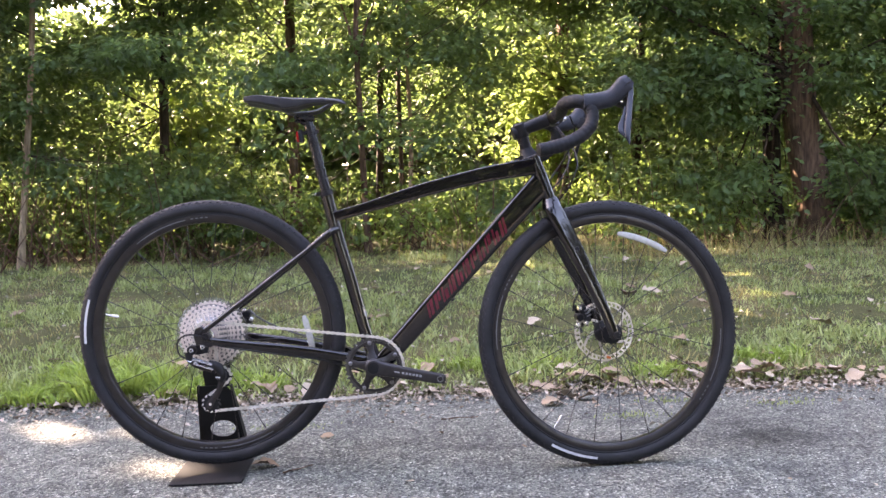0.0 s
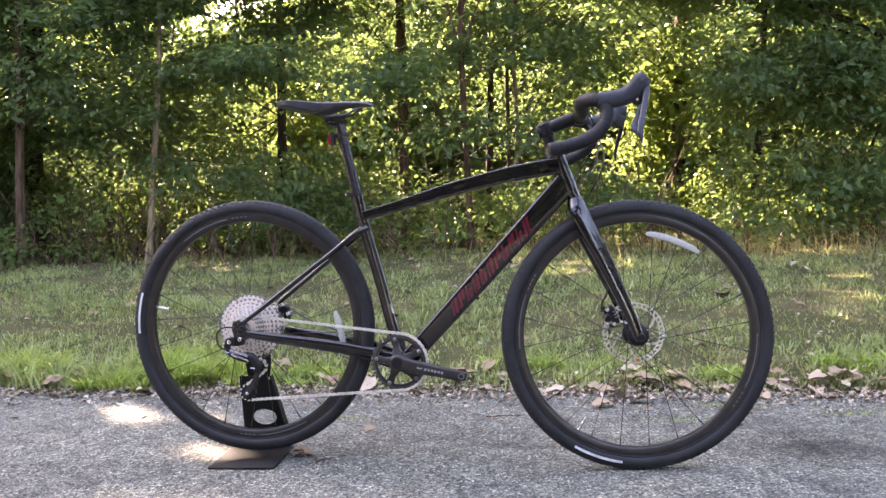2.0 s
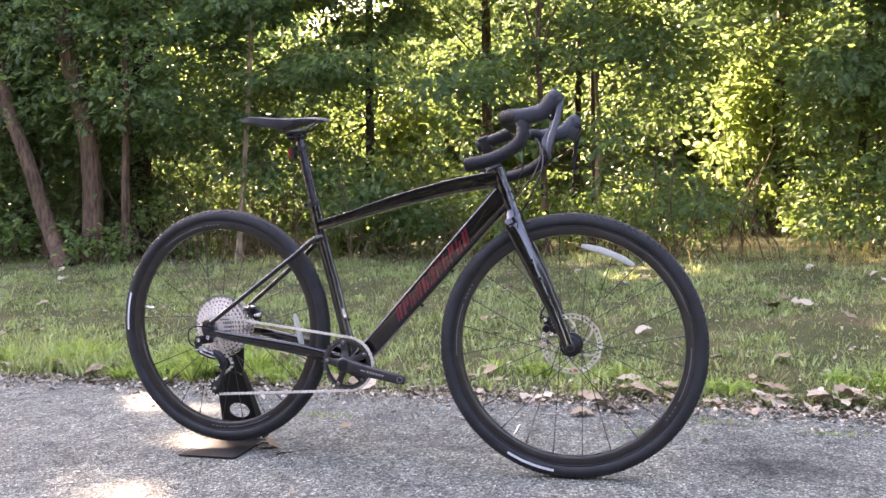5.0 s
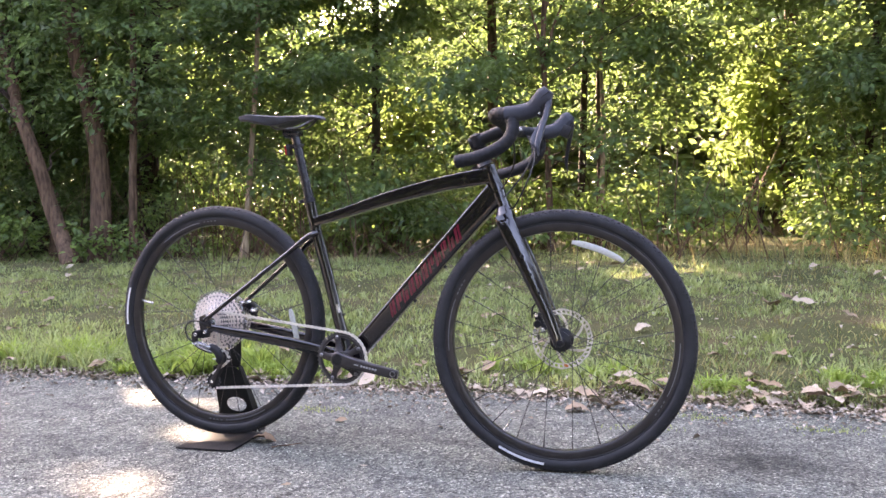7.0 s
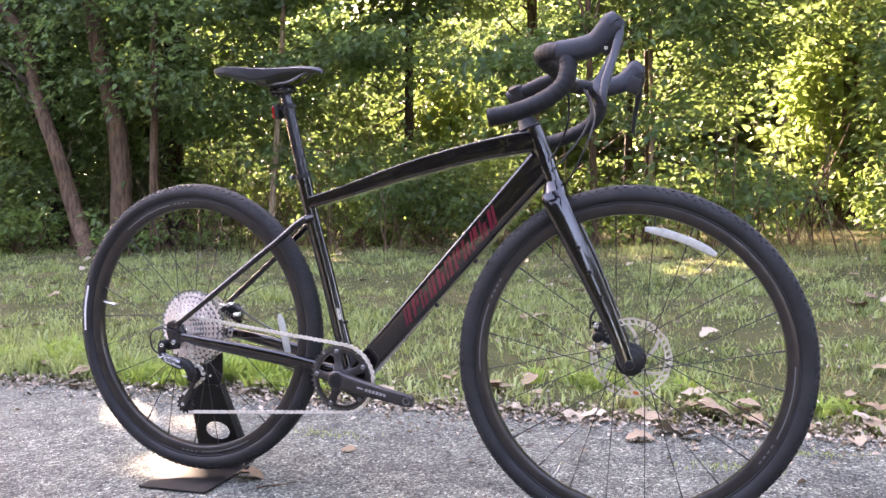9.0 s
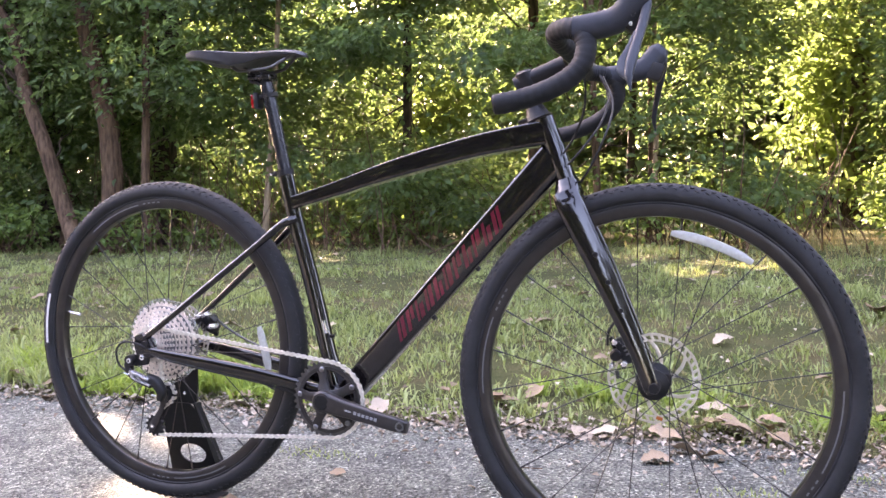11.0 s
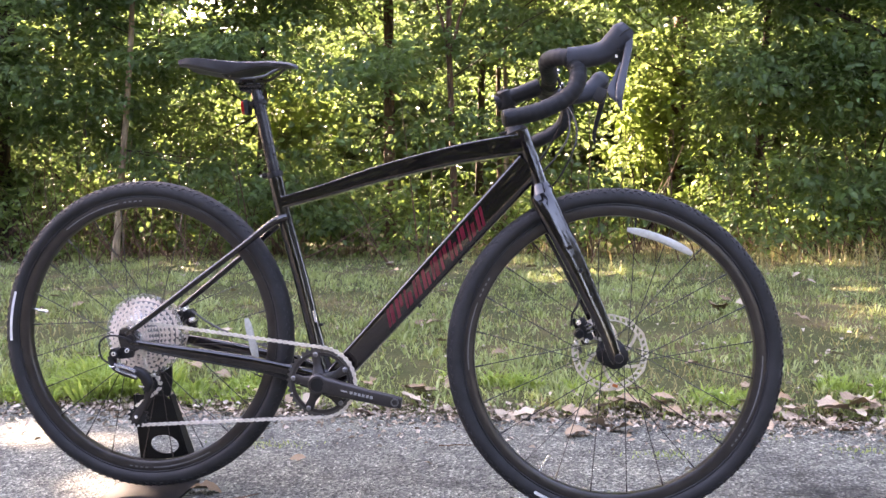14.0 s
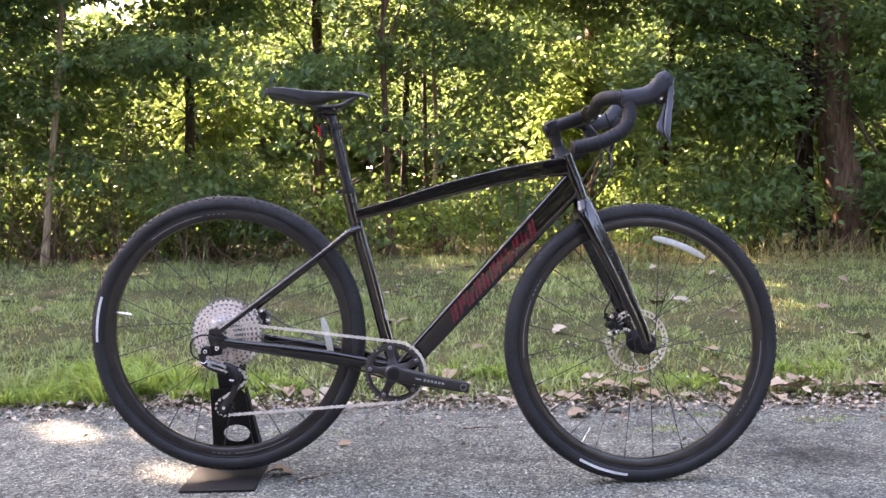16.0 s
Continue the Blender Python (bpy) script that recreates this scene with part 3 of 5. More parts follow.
# handlebar with tape, hoods and levers
bar = new("handlebar")
bar.parent = bike
steered(bar, 3.0)
bm = bmesh.new()
sweep(bm, [(0.905, -0.06, 0.907), (0.905, 0.06, 0.907)], 0.0158, 20)
part("bar_centre", bm, matt_black, bar)
for s in (-1, 1):
    pts = [(0.905, s * 0.050, 0.907), (0.903, s * 0.098, 0.909), (0.897, s * 0.148, 0.913), (0.901, s * 0.182, 0.916), (0.921, s * 0.203, 0.916), (0.941, s * 0.211, 0.908), (0.952, s * 0.216, 0.886),
           (0.946, s * 0.222, 0.857), (0.924, s * 0.229, 0.834), (0.888, s * 0.237, 0.816), (0.855, s * 0.244, 0.806), (0.822, s * 0.251, 0.800)]
    path = smooth_path(pts, 10)
    bm = bmesh.new()
    # overlapping wraps of tape: the radius swells at the edge of each turn
    radii = [0.0152 + 0.0013 * ((k * 0.28) % 1.0) for k in range(len(path))]
    sweep(bm, path, radii, 18)
    part("bar_tape", bm, tape, bar)
    bm = bmesh.new()
    a, c = path[-1], (path[-1] - path[-3]).normalized()
    sweep(bm, [a - c * 0.001, a + c * 0.004, a + c * 0.006], [0.0155, 0.0150, 0.010], 16)
    part("bar_plug", bm, plastic_black, bar)
    lever = new("brake_lever")
    lever.parent = bike
    steered(lever, 3.0)
    hy = s * 0.212
    bm = bmesh.new()
    sweep(bm, smooth_path([(0.932, hy, 0.913), (0.955, hy, 0.913), (0.984, hy, 0.917), (1.003, hy + s * 0.003, 0.924), (1.018, hy + s * 0.007, 0.938), (1.030, hy + s * 0.010, 0.952), (1.039, hy + s * 0.012, 0.962)], 5),
          [(0.016, 0.018), (0.0175, 0.0195), (0.0180, 0.0200), (0.0180, 0.0205), (0.0175, 0.0215), (0.0175, 0.0215), (0.0115, 0.0145)], 22, Y, 2.4)
    part("hood", bm, hood_rubber, lever)
    bm = bmesh.new()
    sweep(bm, smooth_path([(1.040, hy + s * 0.012, 0.950), (1.040, hy + s * 0.016, 0.932), (1.035, hy + s * 0.026, 0.905), (1.028, hy + s * 0.040, 0.876), (1.022, hy + s * 0.052, 0.850), (1.019, hy + s * 0.060, 0.828), (1.022, hy + s * 0.065, 0.806)], 5),
          [(0.006, 0.006), (0.0060, 0.0075), (0.0055, 0.0070), (0.005, 0.0072 if s < 0 else 0.0058), (0.0045, 0.0080 if s < 0 else 0.0052), (0.0035, 0.0062 if s < 0 else 0.0044), (0.0015, 0.0016)], 14, Y, 2.6)
    part("lever_blade", bm, lever_grey, lever)
    # gears on one side alone
    if s < 0:
        bm = bmesh.new()
        sweep(bm, smooth_path([(1.026, hy + s * 0.022, 0.896), (1.018, hy + s * 0.034, 0.872), (1.011, hy + s * 0.044, 0.850), (1.010, hy + s * 0.050, 0.838), (1.016, hy + s * 0.056, 0.822)], 5),
              [(0.003, 0.0035), (0.003, 0.0055), (0.003, 0.0100), (0.0028, 0.0095), (0.0015, 0.0020)], 12, Y, 2.6)
        part("shift_paddle", bm, lever_grey, lever)
    bm = bmesh.new()
    sweep(bm, smooth_path([(1.006, hy + s * 0.0188, 0.927), (1.018, hy + s * 0.0225, 0.938), (1.030, hy + s * 0.0262, 0.949), (1.040, hy + s * 0.0235, 0.956)], 4), 0.0016, 8)
    part("hood_seam", bm, plastic_black, lever)
    bm = bmesh.new()
    block(bm, (1.027, hy, 0.914), (0.028, 0.026, 0.034), pose(0, 0, 0, 0, 24, 0), 0.006)
    part("lever_body", bm, plastic_black, lever)
    for x, z in ((1.016, 0.926), (1.022, 0.921), (1.018, 0.909)):
        bm = bmesh.new()
        lathe(bm, [(0.0, s * 0.0025), (0.003, s * 0.0025), (0.0038, 0.0)], (x, hy + s * 0.0185, z), 10, False)
        part("pivot_pin", bm, matt_black if z == 0.921 else silver, lever)
for k, pts in enumerate([
        [(0.925, -0.120, 0.895), (0.938, -0.105, 0.862), (0.930, -0.060, 0.815), (0.906, -0.026, 0.772), (0.885, -0.022, 0.742)],
        [(0.925, 0.120, 0.895), (0.945, 0.090, 0.850), (0.944, 0.020, 0.797), (0.917, -0.022, 0.748), (0.893, -0.024, 0.722)],
        [(0.930, 0.125, 0.893), (0.958, 0.060, 0.836), (0.960, -0.010, 0.782), (0.934, -0.018, 0.722), (0.908, 0.0, 0.688)]]):
    tube("cable_housing", pts, 0.0021, plastic_black, 8, steps=8, side=None)


# wheels
def on_tyre(c, w, r, y):
    return Vector((c.x + r * math.cos(w), y, c.z + r * math.sin(w)))


def arc_patch(bm, c, w0, w1, r0, r1, y, dy=0.0):
    """A thin printed strip along a wheel's side."""
    n = max(2, int(abs(w1 - w0) / radians(2)))
    prev = None
    for k in range(n + 1):
        w = w0 + (w1 - w0) * k / n
        cur = [bm.verts.new(on_tyre(c, w, r, yy)) for r, yy in ((r0, y), ((r0 + r1) / 2, y + dy * 1.25), (r1, y + dy))]
        if prev:
            for j in (0, 1):
                bm.faces.new((prev[j], prev[j + 1], cur[j + 1], cur[j]))
        prev = cur


def spoke_mesh(length):
    bm = bmesh.new()
    sweep(bm, [(0, 0, 0), (0, 0, length * 0.93), (0, 0, length * 0.935), (0, 0, length)], [0.0010, 0.0010, 0.0018, 0.0018], 6)
    me = bpy.data.meshes.new("spoke")
    bm.to_mesh(me)
    bm.free()
    me.materials.append(rim_black)
    return me


KNOB = bmesh.new()
block(KNOB, (0, 0, 0), (0.0072, 0.0042, 0.0019))
KNOB_V = [v.co.copy() for v in KNOB.verts]
KNOB_F = [[v.index for v in f.verts] for f in KNOB.faces]
KNOB.free()


def wheel(name, c, spin, rear):
    w = new(name)
    w.parent = bike
    w.location = c
    w.scale = (1.0095, 1.0095, 1.0095)
    o = Vector((0, 0, 0))
    bm = bmesh.new()
    wall = [(0.3045, 0.0120), (0.3062, 0.0146), (0.3078, 0.0146), (0.3090, 0.0138), (0.3115, 0.0166), (0.3160, 0.0189), (0.3225, 0.0196), (0.3300, 0.0178), (0.3362, 0.0132), (0.3402, 0.0070)]
    prof = wall + [(0.3415, 0.0)] + [(r, -y) for r, y in wall[::-1]]
    lathe(bm, prof, o, 128)
    part("tyre", bm, rubber, w)
    # tread blocks: two rows each side, smooth centre strip
    vs, fs = [], []
    for row, (a, count, sk) in enumerate(((58, 118, 24), (40, 118, -20), (-40, 118, 20), (-58, 118, -24))):
        r, y = 0.3225 + 0.0193 * math.cos(radians(a)), 0.0198 * math.sin(radians(a))
        for k in range(count):
            t = 2 * math.pi * (k + 0.5 * (row % 2)) / count
            m = Matrix.Rotation(-t + math.pi / 2, 4, "Y") @ Matrix.Translation((0, y, r)) @ Matrix.Rotation(radians(-a), 4, "X") @ Matrix.Rotation(radians(sk), 4, "Z")
            b0 = len(vs)
            vs += [m @ v for v in KNOB_V]
            fs += [[b0 + i for i in f] for f in KNOB_F]
    me = bpy.data.meshes.new("tread")
    me.from_pydata(vs, [], fs)
    me.materials.append(rubber)
    tr = new("tread", me)
    tr.parent = w
    tr["kind"] = "stuff"
    bm = bmesh.new()
    lathe(bm, [(0.2835, -0.004), (0.2845, -0.009), (0.290, -0.0125), (0.304, -0.0130), (0.3065, -0.0115), (0.3065, 0.0115), (0.304, 0.0130), (0.290, 0.0125), (0.2845, 0.009), (0.2835, 0.004)], o, 128)
    part("rim", bm, rim_black, w)
    bm = bmesh.new()
    if rear:
        prof = [(0.0, -0.062), (0.010, -0.062), (0.014, -0.045), (0.022, -0.028), (0.029, -0.024), (0.029, -0.020), (0.017, -0.015), (0.016, 0.020), (0.029, 0.026), (0.029, 0.030), (0.020, 0.034), (0.018, 0.044), (0.010, 0.062), (0.0, 0.062)]
    else:
        prof = [(0.0, -0.046), (0.009, -0.046), (0.013, -0.034), (0.026, -0.030), (0.026, -0.026), (0.015, -0.020), (0.015, 0.018), (0.030, 0.024), (0.031, 0.029), (0.022, 0.033), (0.020, 0.043), (0.009, 0.046), (0.0, 0.046)]
    lathe(bm, prof, o, 36, False)
    part("hub", bm, matt_black, w)
    me = None
    for i in range(24):
        s = -1 if i % 2 else 1
        wr = spin + 2 * math.pi * (i + 0.5) / 24
        pull = 1 if (i // 2) % 2 else -1
        wh = wr + pull * radians(74)
        fr = 0.0275 if s > 0 or rear else 0.0245
        fy = 0.028 if s > 0 else (-0.022 if rear else -0.028)
        a = Vector((fr * math.cos(wh), fy, fr * math.sin(wh)))
        e = Vector((0.2845 * math.cos(wr), s * 0.003, 0.2845 * math.sin(wr)))
        me = me or spoke_mesh((e - a).length)
        q = Vector((0, 0, 1)).rotation_difference((e - a).normalized())
        share("spoke", me, w, Matrix.LocRotScale(a, q, None))
    # valve
    bm = bmesh.new()
    d = Vector((math.cos(spin), 0, math.sin(spin)))
    sweep(bm, [d * 0.284, d * 0.262, d * 0.258, d * 0.246], [0.0032, 0.0032, 0.0042, 0.0036], 10)
    part("valve", bm, silver, w)
    # brake rotor on the far side
    ry = 0.038
    bm = bmesh.new()
    n = 96
    wave = [1.0 + 0.012 * math.cos(12 * 2 * math.pi * k / n) for k in range(n)]
    sc = 1.0 if not rear else 0.97
    ring_poly(bm, [(0.0795 * sc * f * math.cos(2 * math.pi * k / n), 0.0795 * sc * f * math.sin(2 * math.pi * k / n)) for k, f in enumerate(wave)], circle(0, 0, 0.0755 * sc, n), ry, ry + 0.0018)
    ring_poly(bm, circle(0, 0, 0.0685 * sc, 72), circle(0, 0, 0.0655 * sc, 72), ry, ry + 0.0018)
    ring_poly(bm, circle(0, 0, 0.026, 48), circle(0, 0, 0.019, 48), ry, ry + 0.0018)
    for k in range(36):
        t = 2 * math.pi * k / 36
        t2 = t + radians(4)
        a, e = Vector((0.067 * math.cos(t), ry + 0.0009, 0.067 * math.sin(t))) * 1, Vector((0.0775 * sc * math.cos(t2), ry + 0.0009, 0.0775 * sc * math.sin(t2)))
        sweep(bm, [a, e], [(0.0009, 0.0024)], 4, Y)
    for k in range(6):
        t = 2 * math.pi * k / 6
        arm = [Vector((r * math.cos(t + f), ry + 0.0009, r * math.sin(t + f))) for r, f in ((0.023, 0.0), (0.036, 0.16), (0.052, 0.42), (0.067, 0.62))]
        sweep(bm, arm, [(0.0009, 0.0035), (0.0009, 0.003)], 4, Y)
    part("brake_rotor", bm, rotor_metal, w, "perforated steel brake rotor")
    return w


def wheel_bits(w, white_angles, refl, grey_arcs):
    o = Vector((0, 0, 0))
    bm = bmesh.new()
    a0, a1 = white_angles
    arc_patch(bm, o, radians(a0), radians(a0 + (a1 - a0) * 0.72), 0.3185, 0.3248, -0.0202, 0.0004)
    k = a0 + (a1 - a0) * 0.76
    while k < a1:
        arc_patch(bm, o, radians(k), radians(k + (a1 - a0) * 0.05), 0.3185, 0.3245, -0.0202, 0.0004)
        k += (a1 - a0) * 0.075
    part("tyre_mark", bm, white_mark, w, "white print on the tyre wall")
    for g0, g1 in grey_arcs:
        bm = bmesh.new()
        k = g0
        while k < g0 + 9:
            arc_patch(bm, o, radians(k), radians(k + 1.3), 0.2955, 0.2985, -0.0136)
            k += 2.4
        arc_patch(bm, o, radians(g0 + 11), radians(g1), 0.2955, 0.2980, -0.0136)
        part("rim_mark", bm, grey_mark, w, "grey print on the rim")
    c, length, ang, bend = refl
    bm = bmesh.new()
    pts = []
    for k in range(9):
        f = (k / 8 - 0.5) * length
        p = Vector((f, 0, -bend * (f / length * 2) ** 2))
        p = Matrix.Rotation(-radians(ang), 4, "Y") @ p
        pts.append(p + Vector((c[0], -0.006, c[1])))
    sweep(bm, pts, [(0.0025, 0.0045), (0.0035, 0.0076), (0.0040, 0.0084), (0.0040, 0.0084), (0.0040, 0.0084), (0.0040, 0.0084), (0.0040, 0.0084), (0.0035, 0.0076), (0.0025, 0.0045)], 12, Y, 3.2)
    part("spoke_reflector", bm, reflector_white, w, "white plastic spoke reflector")


rear_wheel = wheel("rear_wheel", REAR, radians(169), True)
front_wheel = steered(wheel("front_wheel", FRONT, radians(238), False))
wheel_bits(rear_wheel, (183, 155), ((0.2470, -0.0080), 0.098, -77, 0.001), [(262, 300), (90, 128)])
wheel_bits(front_wheel, (262, 231), ((0.096, 0.237), 0.140, -21, 0.007), [(148, 186), (322, 360)])
bm = bmesh.new()
block(bm, (0.010, 0.036, -0.070), (0.011, 0.0012, 0.006), pose(0, 0, 0, 0, 20, 0))
part("rotor_mark", bm, amber_mark, front_wheel, "small orange print on the rotor")
bm = bmesh.new()
block(bm, (0.2500, -0.004, -0.0245), (0.016, 0.008, 0.012), pose(0, 0, 0, 0, 10, 0), 0.002)
part("reflector_clip", bm, reflector_white, rear_wheel)

# cassette, spoke protector
cassette = new("cassette")
cassette.parent = bike
cassette.location = REAR
COGS = [(0.0860, 42), (0.0755, 37), (0.0660, 32), (0.0580, 28), (0.0510, 25), (0.0445, 22), (0.0400, 19), (0.0355, 17), (0.0315, 15), (0.0275, 13), (0.0235, 11)]
for k, (r, n) in enumerate(COGS):
    bm = bmesh.new()
    y = -0.0155 - 0.0038 * k
    out = gear_outline(r, n, 0.0045)
    inner_r = r - 0.0096 if k < 9 else 0.012
    inn = [(inner_r * math.cos(math.atan2(z, x)), inner_r * math.sin(math.atan2(z, x))) for x, z in out]
    ring_poly(bm, out, inn, y, y + 0.0018)
    part("cog", bm, steel, cassette, smooth=False)
bm = bmesh.new()
lathe(bm, [(0.012, -0.0500), (0.028, -0.0440), (0.040, -0.0345), (0.056, -0.0225), (0.078, -0.0135), (0.078, -0.0125), (0.012, -0.0125)], (0, 0, 0), 48)
part("cog_carrier", bm, dark_steel, cassette)
bm = bmesh.new()
lathe(bm, [(0.006, -0.0575), (0.013, -0.0575), (0.0165, -0.056), (0.0165, -0.050), (0.006, -0.050)], (0, 0, 0), 28)
part("lock_ring", bm, silver, cassette)
bm = bmesh.new()
lathe(bm, [(0.032, -0.0115), (0.060, -0.0108), (0.089, -0.0105), (0.0925, -0.0125), (0.0925, -0.0105), (0.089, -0.0085), (0.060, -0.0090), (0.032, -0.0095)], (0, 0, 0), 64)
part("spoke_protector", bm, guard_m, cassette, "clear plastic spoke protector disc")

# crankset
crank = new("crankset")
crank.parent = bike
crank.location = BB
bm = bmesh.new()
n = 40
out = gear_outline(0.0765, n, 0.0048)
inn = [(0.0625 * math.cos(math.atan2(z, x)), 0.0625 * math.sin(math.atan2(z, x))) for x, z in out]
ring_poly(bm, out, inn, -0.0505, -0.0485)
part("chainring", bm, ring_grey, crank, "black narrow toothed chainring", smooth=False)
bm = bmesh.new()
ring_poly(bm, circle(0, 0, 0.0650, 80), circle(0, 0, 0.0585, 80), -0.0530, -0.0478)
arm_dir = math.atan2(-0.030, 0.168)
SPIDER = [radians(28 + 72 * k) for k in range(5)]
for t in SPIDER:
    d = Vector((math.cos(t), 0, math.sin(t)))
    sweep(bm, smooth_path([d * 0.010 + Y * -0.062, d * 0.024 + Y * -0.0585, d * 0.040 + Y * -0.0550, d * 0.0615 + Y * -0.0515], 3),
          [(0.006, 0.017), (0.005, 0.0125), (0.0035, 0.0085), (0.0030, 0.0110)], 12, Y, 3)
part("spider", bm, crank_black, crank)
for t in SPIDER:
    bm = bmesh.new()
    lathe(bm, [(0.0, -0.003), (0.0035, -0.003), (0.0055, -0.001), (0.0055, 0.003)], (0.0605 * math.cos(t), -0.0545, 0.0605 * math.sin(t)), 14, False)
    part("ring_bolt", bm, dark_steel, crank)
    # ramps riveted into the ring between the arms
    bm = bmesh.new()
    lathe(bm, [(0.0, -0.0008), (0.0022, -0.0008), (0.0022, 0.0006)], (0.0685 * math.cos(t + 0.5), -0.0506, 0.0685 * math.sin(t + 0.5)), 10, False)
    part("ramp_pin", bm, silver, crank)
for s, a in ((-1, arm_dir), (1, arm_dir + math.pi)):
    bm = bmesh.new()
    d = Vector((math.cos(a), 0, math.sin(a)))
    sweep(bm, smooth_path([Vector((0, s * 0.064, 0)) - d * 0.018, Vector((0, s * 0.066, 0)), d * 0.040 + Y * s * 0.072, d * 0.110 + Y * s * 0.079, d * 0.160 + Y * s * 0.081, d * 0.1835 + Y * s * 0.081], 4),
          [(0.009, 0.014), (0.012, 0.0215), (0.0095, 0.0170), (0.0075, 0.0140), (0.0075, 0.0138), (0.006, 0.0110)], 22, Y, 3.4)
    lathe(bm, [(0.0, s * 0.078), (0.0185, s * 0.078), (0.0220, s * 0.075), (0.0225, s * 0.055), (0.0, s * 0.055)], (0, 0, 0), 28, False)
    arm = part("crank_arm", bm, crank_black, crank)
    bm = bmesh.new()
    lathe(bm, [(0.0, s * 0.0005), (0.0145, s * 0.0005), (0.0160, -s * 0.002)], (0, s * 0.0785, 0), 24, False)
    part("crank_cap", bm, stand_black, crank)
    bm = bmesh.new()
    c = d * 0.170
    lathe(bm, [(0.0055, s * 0.0010), (0.0085, s * 0.0010), (0.0085, -s * 0.004), (0.0055, -s * 0.004)], (c.x, s * 0.089, c.z), 20)
    part("pedal_thread", bm, dark_steel, crank, "bare grey pedal thread")
    bm = bmesh.new()
    for k in range(6):
        u = 0.076 + 0.0088 * k
        block(bm, d * u + Y * s * (0.0845 + 0.071 * (u - 0.076)), (0.0058, 0.0016, 0.0055), pose(0, 0, 0, 0, -math.degrees(a), 0))
    block(bm, d * 0.060 + Y * s * 0.0833, (0.014, 0.0016, 0.003), pose(0, 0, 0, 0, -math.degrees(a), 0))
    part("arm_mark", bm, pale_mark, crank, "grey print on the crank arm")

# rear derailleur and hanger
mech = new("rear_derailleur")
mech.parent = bike
GUIDE, TENSION = Vector((0.040, -0.049, 0.268)), Vector((0.008, -0.050, 0.197))
bm = bmesh.new()
slab(bm, [(-0.010, 0.352), (0.012, 0.345), (0.008, 0.330), (-0.020, 0.326), (-0.034, 0.334), (-0.030, 0.348)], -0.074, -0.064)
lathe(bm, [(0.0, -0.012), (0.011, -0.012), (0.012, -0.009), (0.012, 0.006), (0.0, 0.006)], (-0.028, -0.072, 0.339), 22, False)
part("hanger", bm, matt_black, mech)
for c in ((-0.028, -0.0845, 0.339), (-0.002, -0.075, 0.345)):
    bm = bmesh.new()
    lathe(bm, [(0.0025, -0.001), (0.005, -0.001), (0.0062, 0.002), (0.0025, 0.002)], c, 20)
    part("hanger_bolt", bm, silver, mech)
bm = bmesh.new()
sweep(bm, smooth_path([(-0.024, -0.082, 0.316), (-0.012, -0.084, 0.314), (0.008, -0.084, 0.308), (0.022, -0.082, 0.301)], 4), [(0.006, 0.0045), (0.007, 0.0038), (0.007, 0.0032), (0.006, 0.004)], 12, Y, 3)
sweep(bm, smooth_path([(-0.022, -0.080, 0.306), (-0.010, -0.083, 0.302), (0.009, -0.083, 0.296), (0.024, -0.080, 0.290)], 4), [(0.006, 0.0035), (0.007, 0.003), (0.007, 0.003), (0.006, 0.0035)], 12, Y, 3)
block(bm, (-0.017, -0.082, 0.310), (0.010, 0.012, 0.015), pose(0, 0, 0, 0, 8, 0), 0.003)
part("outer_link", bm, link_silver, mech, "polished silver outer link")
bm = bmesh.new()
sweep(bm, smooth_path([(-0.040, -0.070, 0.332), (-0.034, -0.072, 0.312), (-0.010, -0.071, 0.298), (0.018, -0.069, 0.293)], 4), [(0.009, 0.009), (0.008, 0.008), (0.008, 0.009), (0.010, 0.012)], 14, Y, 2.8)
sweep(bm, smooth_path([(0.012, -0.072, 0.303), (0.032, -0.072, 0.295), (0.044, -0.071, 0.275), (0.038, -0.068, 0.258)], 4), [(0.009, 0.009), (0.011, 0.0105), (0.010, 0.010), (0.007, 0.008)], 14, Y, 3.2)
part("knuckle", bm, plastic_black, mech)
bm = bmesh.new()
block(bm, (0.036, -0.0855, 0.270), (0.012, 0.001, 0.003), pose(0, 0, 0, 0, 8, 0))
part("knuckle_mark", bm, white_mark, mech)
for y in (-0.0585, -0.0425):
    bm = bmesh.new()
    sweep(bm, smooth_path([GUIDE + Vector((0.004, y - GUIDE.y, 0.010)), GUIDE + Vector((0.002, y - GUIDE.y, -0.004)), GUIDE.lerp(TENSION, 0.5) + Vector((0.006, y + 0.0495, 0)), TENSION + Vector((0, y - TENSION.y, 0.002)), TENSION + Vector((-0.006, y - TENSION.y, -0.012))], 4),
          [(0.0012, 0.010), (0.0012, 0.009), (0.0012, 0.006), (0.0012, 0.009), (0.0012, 0.006)], 8, Y, 3)
    part("cage_plate", bm, crank_black, mech)
for c in (GUIDE, TENSION):
    bm = bmesh.new()
    ring_poly(bm, gear_outline(0.0235, 12, 0.0045, c.x, c.z), circle(c.x, c.z, 0.005, 48), c.y - 0.0035, c.y + 0.0035)
    part("jockey_wheel", bm, plastic_black, mech, smooth=False)
    bm = bmesh.new()
    lathe(bm, [(0.0, -0.012), (0.004, -0.012), (0.0045, -0.010), (0.0045, 0.010), (0.0, 0.010)], c, 12, False)
    part("pulley_bolt", bm, silver, mech)
tube("cable_loop", [(0.040, -0.066, 0.348), (0.000, -0.078, 0.372), (-0.038, -0.080, 0.378), (-0.062, -0.080, 0.362), (-0.060, -0.078, 0.330), (-0.036, -0.078, 0.314)], 0.0022, plastic_black, 8, mech, 8, side=None)
